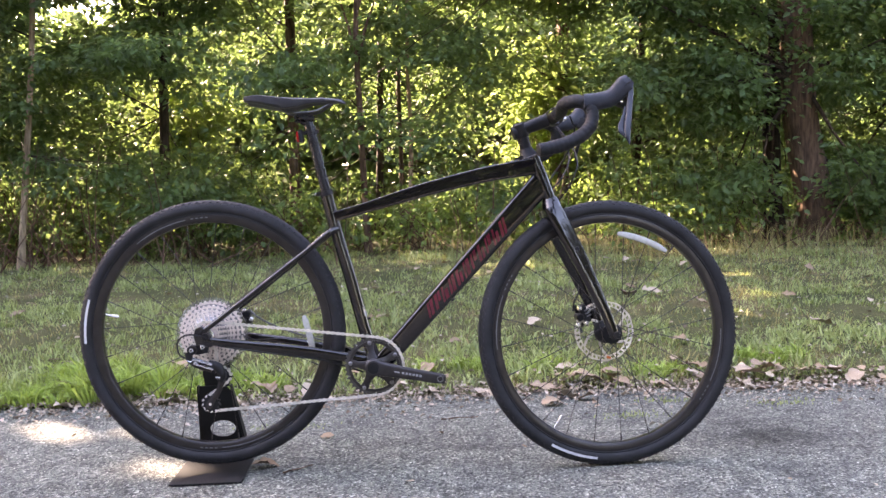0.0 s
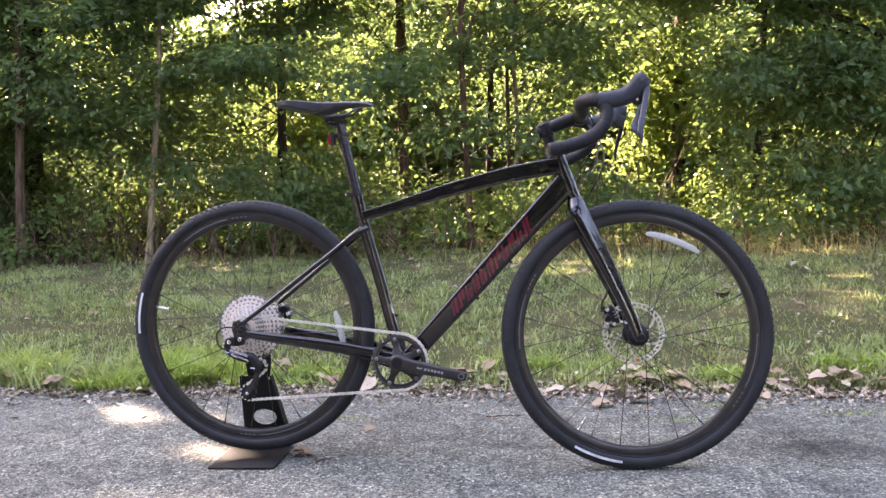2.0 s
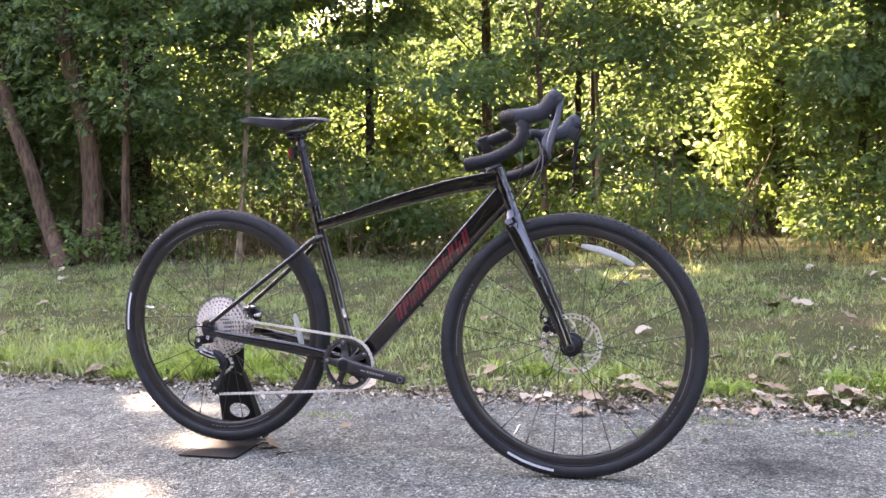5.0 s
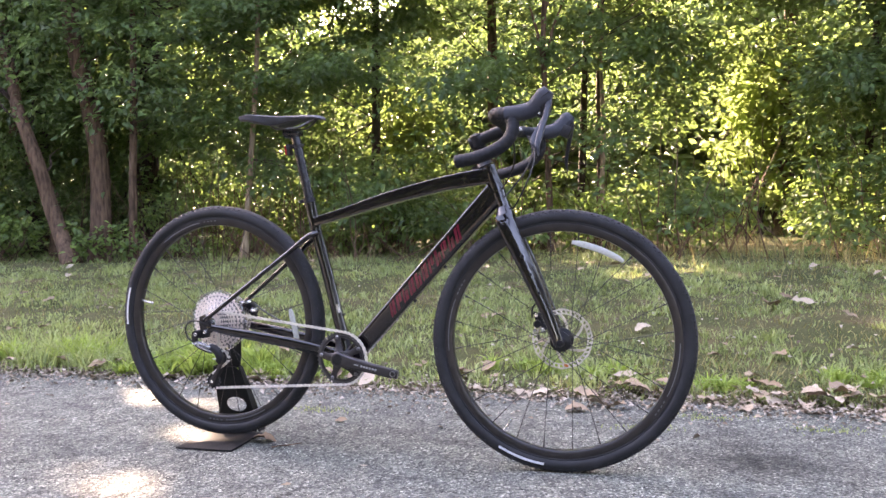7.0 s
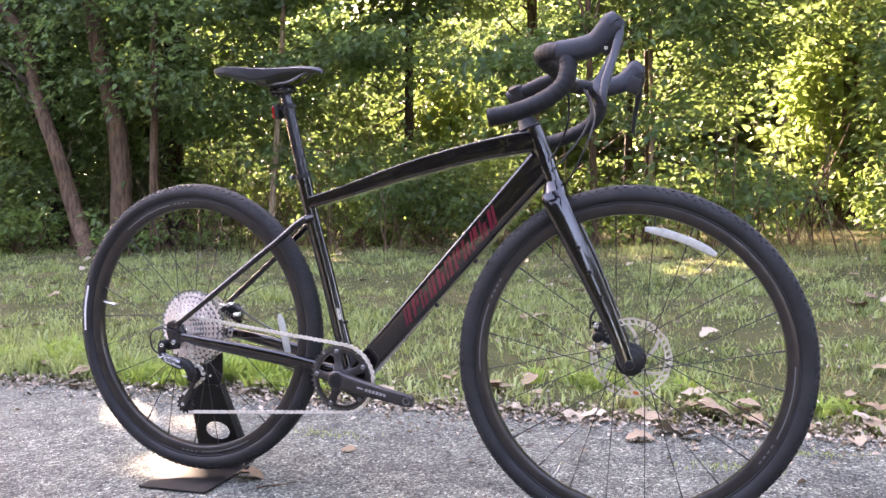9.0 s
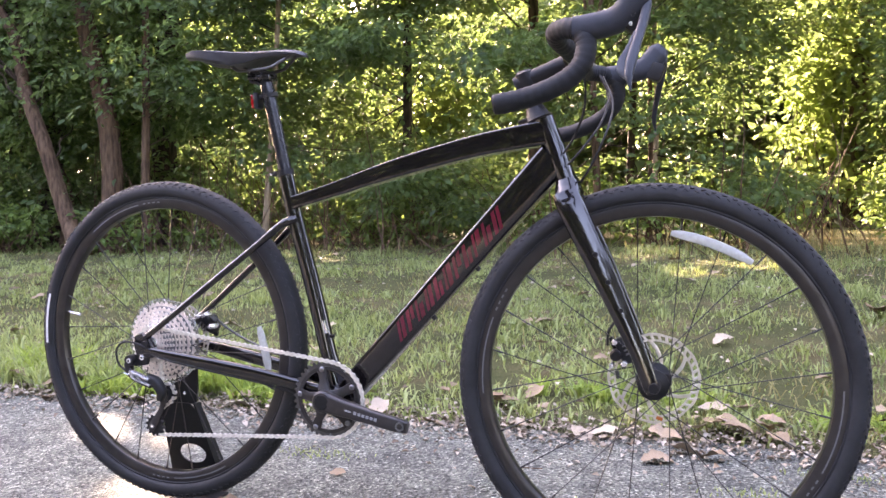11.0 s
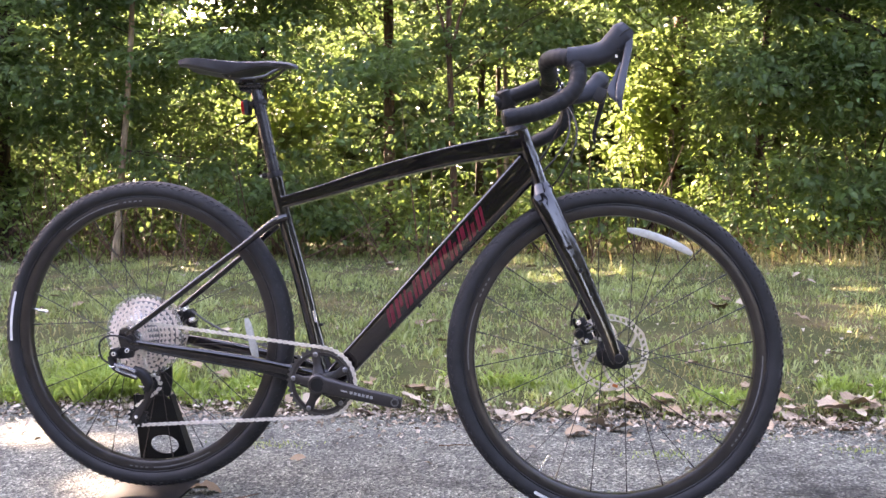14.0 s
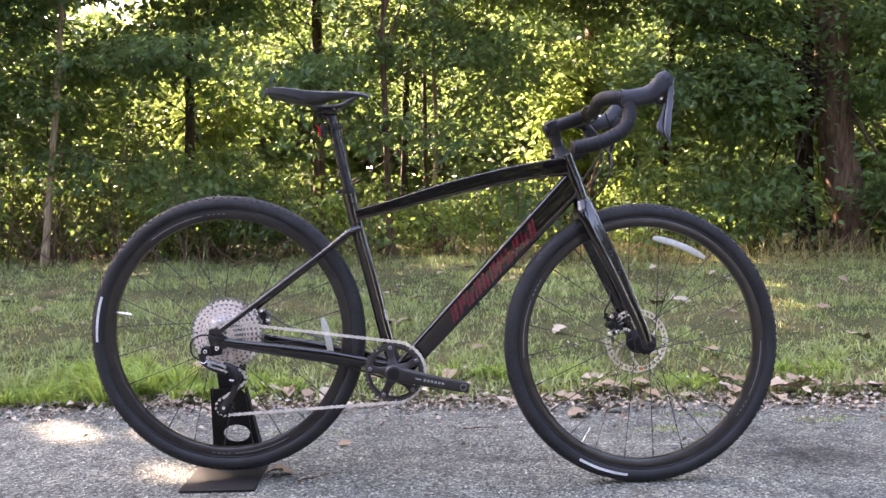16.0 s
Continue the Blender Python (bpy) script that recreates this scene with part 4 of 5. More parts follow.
tube("cable_wire", [(-0.024, -0.084, 0.314), (-0.032, -0.086, 0.311), (-0.038, -0.088, 0.315)], 0.0009, silver, 6, mech, 6, side=None)

# chain
def chain_path():
    pts = []
    def arc(c, r, a0, a1, n=24):
        for k in range(n + 1):
            a = radians(a0 + (a1 - a0) * k / n)
            pts.append(Vector((c.x + r * math.cos(a), -0.0495, c.z + r * math.sin(a))))
    arc(BB, 0.0745, -93, 83)          # round the front of the ring, bottom to top
    arc(REAR, 0.0355, 83, 300)        # over and behind the cog
    arc(GUIDE, 0.0205, 120, -62)      # round the front of the guide pulley
    arc(TENSION, 0.0205, 118, 270)    # behind the tension pulley
    return pts + [pts[0]]


def link_mesh(name, wide):
    bm = bmesh.new()
    out = []
    for c0, a0 in ((0.00635, -120), (-0.00635, 60)):
        for k in range(6):
            a = radians(a0 + 240 * k / 5)
            out.append((c0 + 0.0041 * math.cos(a), 0.0041 * math.sin(a)))
        out.append((0.0, 0.0020 if c0 > 0 else -0.0020))
    for s in (-1, 1):
        slab(bm, out, s * wide, s * (wide + 0.001))
    lathe(bm, [(0.0036, -0.0024), (0.0036, 0.0024)], (0.00635, 0, 0), 8, False)
    bmesh.ops.recalc_face_normals(bm, faces=bm.faces[:])
    me = bpy.data.meshes.new(name)
    bm.to_mesh(me)
    bm.free()
    me.materials.append(chain_metal)
    return me


chain = new("chain")
chain.parent = bike
cp = chain_path()
seg_len = [(b - a).length for a, b in zip(cp, cp[1:])]
total = sum(seg_len)
count = int(round(total / 0.0127 / 2)) * 2
inner_link, outer_link = link_mesh("inner_link", 0.0012), link_mesh("outer_link", 0.0024)


def along(d):
    d %= total
    for (a, b), s in zip(zip(cp, cp[1:]), seg_len):
        if d <= s:
            return a.lerp(b, d / s if s else 0)
        d -= s
    return cp[-1]


for k in range(count):
    a, e = along(k * total / count), along((k + 1) * total / count)
    m = Matrix.Translation((a + e) / 2) @ Matrix.Rotation(-math.atan2(e.z - a.z, e.x - a.x), 4, "Y")
    share("chain_link", outer_link if k % 2 else inner_link, chain, m)

# brake calipers and hoses
for nm, c, ang in (("front_caliper", Vector((0.984, 0.047, 0.392)), 66), ("rear_caliper", Vector((0.077, 0.046, 0.404)), 30)):
    cal = new(nm)
    cal.parent = bike
    if ang > 40:
        steered(cal)
    m = pose(0, 0, 0, 0, ang, 0)
    bm = bmesh.new()
    block(bm, c, (0.050, 0.028, 0.020), m, 0.005)
    part("caliper_body", bm, plastic_black, cal)
    bm = bmesh.new()
    q = c + m @ Vector((0.002, 0, -0.016 if ang > 40 else 0.012))
    lathe(bm, [(0.0, -0.020), (0.008, -0.020), (0.0105, -0.017), (0.0105, 0.012), (0.0, 0.012)], q, 22, False)
    part("piston_housing", bm, matt_black, cal)
    for f in (-0.021, 0.021):
        q = c + m @ Vector((f, -0.010, -0.008 if ang > 40 else 0.008))
        bm = bmesh.new()
        lathe(bm, [(0.0, -0.016), (0.0045, -0.016), (0.006, -0.013), (0.006, 0.008), (0.0, 0.008)], q, 14, False)
        part("caliper_bolt", bm, silver, cal)
    bm = bmesh.new()
    q = c + m @ Vector((-0.006 if ang < 40 else 0.016, -0.004, -0.030 if ang > 40 else 0.020))
    lathe(bm, [(0.0, -0.016), (0.0040, -0.016), (0.0055, -0.013), (0.0055, 0.006), (0.0, 0.006)], q, 16, False)
    part("hose_banjo", bm, silver, cal)
    # fixing plate, cooling block of the pads and the nut on the hose
    bm = bmesh.new()
    block(bm, c + m @ Vector((0.0, 0.008, -0.013 if ang > 40 else -0.012)), (0.060, 0.008, 0.010), m, 0.003)
    part("fixing_plate", bm, matt_black, cal)
    bm = bmesh.new()
    for k in range(3):
        block(bm, c + m @ Vector((-0.008 + 0.008 * k, -0.012, 0.008 if ang > 40 else -0.006)), (0.003, 0.010, 0.014), m, 0.001)
    part("pad_fins", bm, dark_steel, cal)
    bm = bmesh.new()
    q2 = q + m @ Vector((0.012, -0.006, 0.004))
    sweep(bm, [q2, q2 + m @ Vector((0.014, 0, -0.003))], [0.0042, 0.0034], 6)
    part("hose_nut", bm, ring_grey, cal)
steered(tube("brake_hose", [(0.955, 0.044, 0.400), (0.957, 0.040, 0.425), (0.968, 0.040, 0.445), (0.972, 0.046, 0.470)], 0.0025, plastic_black, 8, steps=6, side=None))
tube("brake_hose", [(0.092, 0.050, 0.418), (0.118, 0.052, 0.398), (0.160, 0.052, 0.376), (0.235, 0.047, 0.350), (0.320, 0.038, 0.328), (0.400, 0.022, 0.302)], 0.0025, cable_grey, 8, steps=6, side=None)
tube("gear_cable", [(0.395, -0.020, 0.262), (0.300, -0.045, 0.298), (0.200, -0.060, 0.318), (0.090, -0.072, 0.338), (0.040, -0.068, 0.346)], 0.0024, plastic_black, 8, steps=6, side=None)

# ---- display stand under the rear axle ----
stand = thing("display_stand", "black powder coated steel bike stand on a flat base plate", "stand")
stand.matrix_basis = PARKED @ pose(-0.008, -0.014, 0, 0, 0, 4)
bm = bmesh.new()
block(bm, (0.000, 0.015, 0.004), (0.180, 0.200, 0.005), bevel=0.0015)
part("base_plate", bm, stand_black, stand)
ST_Y = 0.082


def stand_x(z, s):
    f = min(1.0, z / 0.22)
    return 0.076 - 0.034 * f if s > 0 else -0.047 + 0.007 * f


n = 48
hole = circle(0.015, 0.098, 0.034, n, 0.024)
poly = [(stand_x(0.0065, -1), 0.0065), (stand_x(0.0065, 1), 0.0065), (stand_x(0.22, 1), 0.222), (stand_x(0.22, -1), 0.222)]


def cast(cx, cz, a):
    best = None
    dx, dz = math.cos(a), math.sin(a)
    for (x0, z0), (x1, z1) in zip(poly, poly[1:] + poly[:1]):
        ex, ez = x1 - x0, z1 - z0
        det = dx * -ez + dz * ex
        if abs(det) < 1e-9:
            continue
        t = ((x0 - cx) * -ez + (z0 - cz) * ex) / det
        u = (dx * (z0 - cz) - dz * (x0 - cx)) / det
        if t > 0 and -1e-6 <= u <= 1 + 1e-6 and (best is None or t < best):
            best = t
    return cx + dx * best, cz + dz * best


outer = [cast(0.015, 0.098, 2 * math.pi * k / n) for k in range(n)]
bm = bmesh.new()
ring_poly(bm, outer, hole, ST_Y, ST_Y + 0.004)
up = part("upright", bm, stand_black, stand, smooth=False)
flanges = []
for s in (-1, 1):
    bm = bmesh.new()
    x0, x1 = stand_x(0.0, s), stand_x(0.222, s)
    vs = [bm.verts.new(p) for p in ((x0, ST_Y, 0.0065), (x0, ST_Y + 0.040, 0.0065), (x1, ST_Y + 0.022, 0.222), (x1, ST_Y, 0.222))]
    vs2 = [bm.verts.new(v.co + Vector((s * 0.004, 0, 0))) for v in vs]
    bm.faces.new(vs)
    bm.faces.new(vs2[::-1])
    for j in range(4):
        bm.faces.new((vs[j], vs[(j + 1) % 4], vs2[(j + 1) % 4], vs2[j]))
    flanges.append(part("side_flange", bm, stand_black, stand, smooth=False))
# the upright leans towards the wheel
for ob in (up, *flanges):
    for v in ob.data.vertices:
        v.co.y += 0.27 * (0.2 - v.co.z) - 0.018
bm = bmesh.new()
slab(bm, [(x - 0.013, z) for x, z in ((-0.012, 0.216), (0.050, 0.216), (0.055, 0.250), (0.057, 0.375), (0.034, 0.375), (0.033, 0.295), (0.026, 0.284), (0.012, 0.284), (0.006, 0.295), (0.004, 0.375), (-0.018, 0.375), (-0.017, 0.250))], ST_Y - 0.006, ST_Y - 0.001)
part("axle_fork", bm, stand_black, stand, "forked black arm", smooth=False)
bm = bmesh.new()
block(bm, (0.031, ST_Y - 0.004, 0.332), (0.030, 0.014, 0.060), bevel=0.004)
part("rubber_pad", bm, rubber, stand)
for x, z in ((0.012, 0.205), (0.010, 0.240)):
    bm = bmesh.new()
    lathe(bm, [(0.0, -0.003), (0.0035, -0.003), (0.0045, 0.0), (0.0045, 0.002)], (x, ST_Y - 0.006, z), 14, False)
    part("stand_bolt", bm, silver, stand)

# ---- trees, shrubs, grass ----
rng = np.random.default_rng(7)
# places where the sun reaches the ground through gaps in the canopy: x, y, half-widths
GLADES = [(-0.62, 0.62, 0.18, 0.040), (-0.44, 0.49, 0.16, 0.035), (-0.23, 0.09, 0.17, 0.023), (-0.10, -0.37, 0.12, 0.030), (2.40, 2.12, 0.13, 0.06), (1.32, 3.86, 0.16, 0.08), (1.75, 4.34, 0.22, 0.10), (2.75, 2.63, 0.16, 0.10), (4.0, 5.1, 0.75, 0.22), (-3.2, 2.2, 0.3, 0.2)]


GLADES += [(x, y, 0.06 + 0.12 * abs(math.sin(7 * x)), 0.03 + 0.05 * abs(math.cos(5 * y))) for x, y in rng.uniform((-4.5, 2.4), (5.0, 4.8), (7, 2))]


# the way of the sun to the two bushes at the back of the belt
SUN_LANE = [(4.0, 7.66, 0.75, 0.6), (4.6, 7.2, 0.75, 0.6), (5.2, 6.7, 0.75, 0.6), (5.8, 6.15, 0.75, 0.6),
            (-0.9, 7.9, 0.6, 0.45), (-0.45, 7.5, 0.6, 0.45), (0.1, 7.0, 0.6, 0.45), (0.65, 6.5, 0.6, 0.45)]
GLADES += SUN_LANE


def shaded(c, reach):
    """Which of the places c keep the sun off the glades, and so hold no leaves."""
    k = c[:, 2] / SUN.z
    gx_, gy_ = c[:, 0] - SUN.x * k, c[:, 1] - SUN.y * k
    bad = np.zeros(len(c), bool)
    # a few leaves stay, so that the light falls broken
    chance = np.modf(np.abs(np.sin(c[:, 0] * 91.7 + c[:, 2] * 47.3)) * 437.5)[0]
    for k, (x, y, a, b2) in enumerate(GLADES):
        over = ((gx_ - x) / (a + reach)) ** 2 + ((gy_ - y) / (b2 + reach)) ** 2 < 1
        bad |= over & (chance >= (0.07, 0.07, 0.04, 0.07, 0.15)[min(k, 4)])
    return ~bad


def unit(v):
    return v / np.maximum(1e-9, np.linalg.norm(v, axis=1, keepdims=True))


def leaf_cloud(name, pos, axis, normal, size, mat, parent, width=0.6, fold=0.18):
    """One mesh of many leaves: six-cornered blades folded along the midrib."""
    n = len(pos)
    axis = unit(axis)
    side = unit(np.cross(axis, normal))
    nor = np.cross(side, axis)
    s = size[:, None]
    w = width * s * 0.5
    v = np.empty((n, 6, 3), np.float32)
    v[:, 0] = pos
    v[:, 1] = pos + axis * s * 0.30 + side * w + nor * w * fold * 2
    v[:, 2] = pos + axis * s * 0.68 + side * w * 0.72 + nor * w * fold * 1.4
    v[:, 3] = pos + axis * s - nor * s * 0.12
    v[:, 4] = pos + axis * s * 0.68 - side * w * 0.72 + nor * w * fold * 1.4
    v[:, 5] = pos + axis * s * 0.30 - side * w + nor * w * fold * 2
    base = (np.arange(n) * 6)[:, None]
    loops = (base + np.array([0, 1, 2, 3, 0, 3, 4, 5])).astype(np.int32).ravel()
    me = bpy.data.meshes.new(name)
    me.vertices.add(n * 6)
    me.vertices.foreach_set("co", v.ravel())
    me.loops.add(n * 8)
    me.loops.foreach_set("vertex_index", loops)
    me.polygons.add(n * 2)
    me.polygons.foreach_set("loop_start", (np.arange(n * 2) * 4).astype(np.int32))
    me.update(calc_edges=True)
    me.validate()
    me.materials.append(mat)
    ob = new(name, me)
    ob.parent = parent
    return ob


def sprays(centres, radius, per, size, flat=0.45, lit=True):
    """Leaves in loose flattened sprays round the centres: position, direction, normal, size."""
    n = len(centres) * per
    c = np.repeat(centres, per, axis=0)
    tilt = np.repeat(unit(rng.normal(size=(len(centres), 3)) * (0.22, 0.25, 0.1) + (0, -0.32, 1.0)), per, axis=0)
    off = rng.normal(size=(n, 3)) * 0.55
    off -= tilt * np.sum(off * tilt, axis=1, keepdims=True) * (1 - flat)
    pos = c + off * np.repeat(radius, per)[:, None]
    ax_ = unit(off + rng.normal(size=(n, 3)) * 0.35 + (0, 0, -0.25))
    nor = unit(tilt + rng.normal(size=(n, 3)) * 0.42)
    sz = size * rng.uniform(0.55, 1.25, n)
    keep = shaded(pos + ax_ * sz[:, None] * 0.5, sz * 0.5) if lit else slice(None)
    return pos[keep], ax_[keep], nor[keep], sz[keep]


def woody(bm, base, tip, r0, r1, bend, seg=9, knots=7, seed=0):
    """A tapered, slightly crooked stem from base to tip; returns its line."""
    r = random.Random(seed)
    base, tip = Vector(base), Vector(tip)
    pts = []
    for k in range(knots):
        f = k / (knots - 1)
        p = base.lerp(tip, f)
        if 0 < k < knots - 1:
            p += Vector((r.uniform(-1, 1), r.uniform(-1, 1), 0)) * bend
        pts.append(p)
    line = smooth_path(pts, 3)
    m = len(line)
    sweep(bm, line, [r0 * 1.35] + [r0 + (r1 - r0) * (k / (m - 1)) for k in range(1, m)], seg, Vector((1, 0, 0)))
    return line


# trunk: x, y, radius, height, lean x, lean y, bark, has broad trunk
EDGE_TREES = [
    (-4.43, 5.10, 0.108, 8.5, -0.8, 0.1, bark), (-4.58, 4.85, 0.085, 3.9, -1.6, 0.2, bark), (-5.20, 5.35, 0.075, 5.0, -1.5, 0.3, bark),
    (-4.03, 5.10, 0.045, 5.5, 0.12, 0.1, bark), (-4.55, 6.2, 0.14, 8.5, 0.2, 0.3, bark_dark), (-2.90, 5.35, 0.033, 5.5, 0.40, 0.1, bark_pale),
    (-2.12, 7.00, 0.060, 8.0, 0.25, 0.2, bark_dark), (-0.66, 7.20, 0.070, 7.5, -0.1, 0.2, bark), (0.18, 5.90, 0.036, 5.0, -0.1, 0.0, bark),
    (0.22, 8.0, 0.05, 6.5, 0.3, 0.2, bark_dark), (2.68, 9.00, 0.11, 8.5, 0.2, 0.2, bark), (4.80, 6.00, 0.185, 9.0, -1.45, 0.2, bark),
    (4.57, 6.60, 0.10, 8.5, 0.0, 0.2, bark_dark), (5.9, 6.4, 0.12, 8.0, 0.3, 0.2, bark_dark), (0.64, 6.60, 0.028, 4.5, -0.04, 0.0, bark_pale), (0.50, 7.40, 0.030, 6.0, 0.0, 0.1, bark)]
# the 14 to 16 m ones are unseen, added to shade the reflected drive
OUTER_TREES = [
    (-6.1, 6.1, 0.14, 14.0, 0.3, 0.2, bark_dark), (-9.9, 6.8, 0.18, 15.5, -0.3, 0.2, bark_dark), (-13.5, 6.4, 0.20, 16.0, 0.2, 0.2, bark_dark),
    (-17.5, 7.2, 0.20, 16.0, -0.2, 0.2, bark_dark), (-21.5, 6.6, 0.20, 16.0, 0.2, 0.2, bark_dark), (-6.4, 8.0, 0.13, 9.0, 0.2, 0.2, bark_dark),
    (7.6, 7.0, 0.14, 8.5, 0.2, 0.2, bark_dark), (3.3, 7.7, 0.05, 6.0, 0.4, 0.1, bark_dark),
    (-10.8, 7.2, 0.15, 9.0, 0, 0.2, bark_dark)]
TREES = EDGE_TREES + OUTER_TREES


def belt_density(x, z):
    """How leafy the belt of trees is."""
    left = 1 / (1 + np.exp((x + 2.35) * 3.5))
    right = 1 / (1 + np.exp(-(x - 3.2) * 2.4))
    d = 0.80 + 0.72 * left + 0.80 * right
    low = np.clip((z - 0.2) / 0.5, 0, 1) * (1 + 0.5 * left * np.exp(-((z - 0.9) / 0.6) ** 2) - 0.60 * (1 - left) * (1 - right) * np.exp(-((z - 1.05) / 0.70) ** 2))
    d = d * (1 - 0.12 * np.exp(-((x + 0.7) / 1.6) ** 2))
    return d * np.where(z < 3.6, 0.85, 1.0) * low


# clump centres through the belt, thinned by a coarse field so that gaps and masses form
N = 35000
cx = rng.uniform(-11.5, 8.5, N)
cy = 5.15 + 4.6 * rng.beta(0.95, 1.5, N)
cz = np.where(rng.random(N) < 0.55, rng.uniform(0.35, 3.7, N), rng.uniform(3.4, 9.2, N))
field = np.array([noise.noise(Vector((a * 0.75 - 0.06 * b2, b2 * 0.30, c * 1.35))) + 0.75 * noise.noise(Vector((a * 1.9 + 9, b2 * 0.8, c * 4.2))) + 0.35 * noise.noise(Vector((a * 4.5 + 3, b2 * 2, c * 9))) for a, b2, c in zip(cx, cy, cz)])
keep = rng.random(N) < np.clip(belt_density(cx, cz) * (0.20 + 0.20 * np.clip((cz - 1.6) / 1.0, 0, 1) + 3.4 * field), 0, 1)
# the lane of open ground under the first leaves
keep &= ~((cy < 5.5) & (cz < 0.8) & (rng.random(N) < 0.6))
# a hole in the leaves where the sky shows
for hx, hz, ha, hb in ((-2.85, 2.52, 0.40, 0.28), (-2.35, 2.72, 0.30, 0.24), (-5.2, 2.90, 0.35, 0.22)):
    keep &= ((cx - hx + 0.45 * (cy - 6)) / ha) ** 2 + ((cz - hz - 0.24 * (cy - 6)) / hb) ** 2 > rng.uniform(0.5, 1.2, N)
# two thin places, each with a sunlit bush behind it
lane = 2.02 + 0.115 * (cy - 6)
keep &= ((cx - lane) / 0.66) ** 2 + ((cz - 1.70 - 0.06 * (cy - 6)) / 0.64) ** 2 > rng.uniform(0.6, 1, N)
keep &= ((cx - lane - 0.22) / 0.42) ** 2 + ((cz - 0.75) / 0.5) ** 2 > rng.uniform(0.5, 1, N)
lane = -1.43 - 0.29 * (cy - 6)
keep &= ((cx - lane) / 0.55) ** 2 + ((cz - 1.45 - 0.10 * (cy - 6)) / 0.50) ** 2 > rng.uniform(0.1, 1, N)
# trunks that stand clear of the leaves low down
for tx, ty, top_z, half in ((-4.50, 5.1, 1.7, 0.40), (-4.03, 5.1, 1.4, 0.22), (-2.90, 5.35, 1.6, 0.25), (-4.80, 4.85, 1.8, 0.45), (-0.66, 7.2, 2.0, 0.25), (2.65, 9.0, 1.6, 0.3)):
    lane = 0.9 + (tx - 0.9) * (cy + 2.0) / (ty + 2.0)
    keep &= ~((cy < ty + 0.15) & (np.abs(cx - lane) < half) & (cz < top_z) & (rng.random(N) < 0.9))
clumps = np.stack([cx, cy, cz], 1)[keep]
# low boughs hanging in front of the trunks
clumps = np.concatenate([clumps, rng.uniform((-3.5, 5.0, 2.50), (-2.3, 5.6, 2.95), (26, 3)), rng.uniform((-2.0, 5.0, 1.98), (-1.45, 5.6, 2.18), (16, 3)), rng.uniform((-0.9, 5.0, 1.78), (-0.1, 5.6, 2.05), (20, 3)), rng.uniform((-6.4, 4.6, 1.6), (-3.3, 5.3, 3.7), (230, 3)), rng.uniform((3.4, 5.2, 1.7), (6.2, 5.9, 3.6), (190, 3)),
                         # high crowns out of view, added with the tall outer trees for their shade
                         rng.uniform((-24, 3.8, 7.5), (-6, 10.5, 15.5), (620, 3)), rng.uniform((-24, 4.5, 2.5), (-11, 9.5, 8.0), (200, 3))])
# the big trunks at both ends of the belt and the forked sapling show all the way up
for tx, ty, lean, half in ((4.80, 6.0, -0.16, 0.30), (4.57, 6.6, 0.0, 0.17), (-4.43, 5.10, -0.09, 0.22), (-4.58, 4.85, -0.41, 0.20), (0.18, 5.90, -0.02, 0.13), (0.64, 6.60, -0.01, 0.10)):
    eye_x = 0.75 if tx > 0 else 1.2
    lane = eye_x + (tx + lean * clumps[:, 2] - eye_x) * (clumps[:, 1] + 2.0) / (ty + 2.0)
    hides = (clumps[:, 1] < ty + 0.15) & (np.abs(clumps[:, 0] - lane) < half) & (clumps[:, 2] < 3.6)
    clumps = clumps[~(hides & (rng.random(len(clumps)) < np.where(clumps[:, 2] < 1.9, 0.92, 0.80)))]
owner = np.argmin([np.hypot(clumps[:, 0] - (t[0] + t[4] * clumps[:, 2] / t[3]), clumps[:, 1] - t[1]) for t in TREES], axis=0)

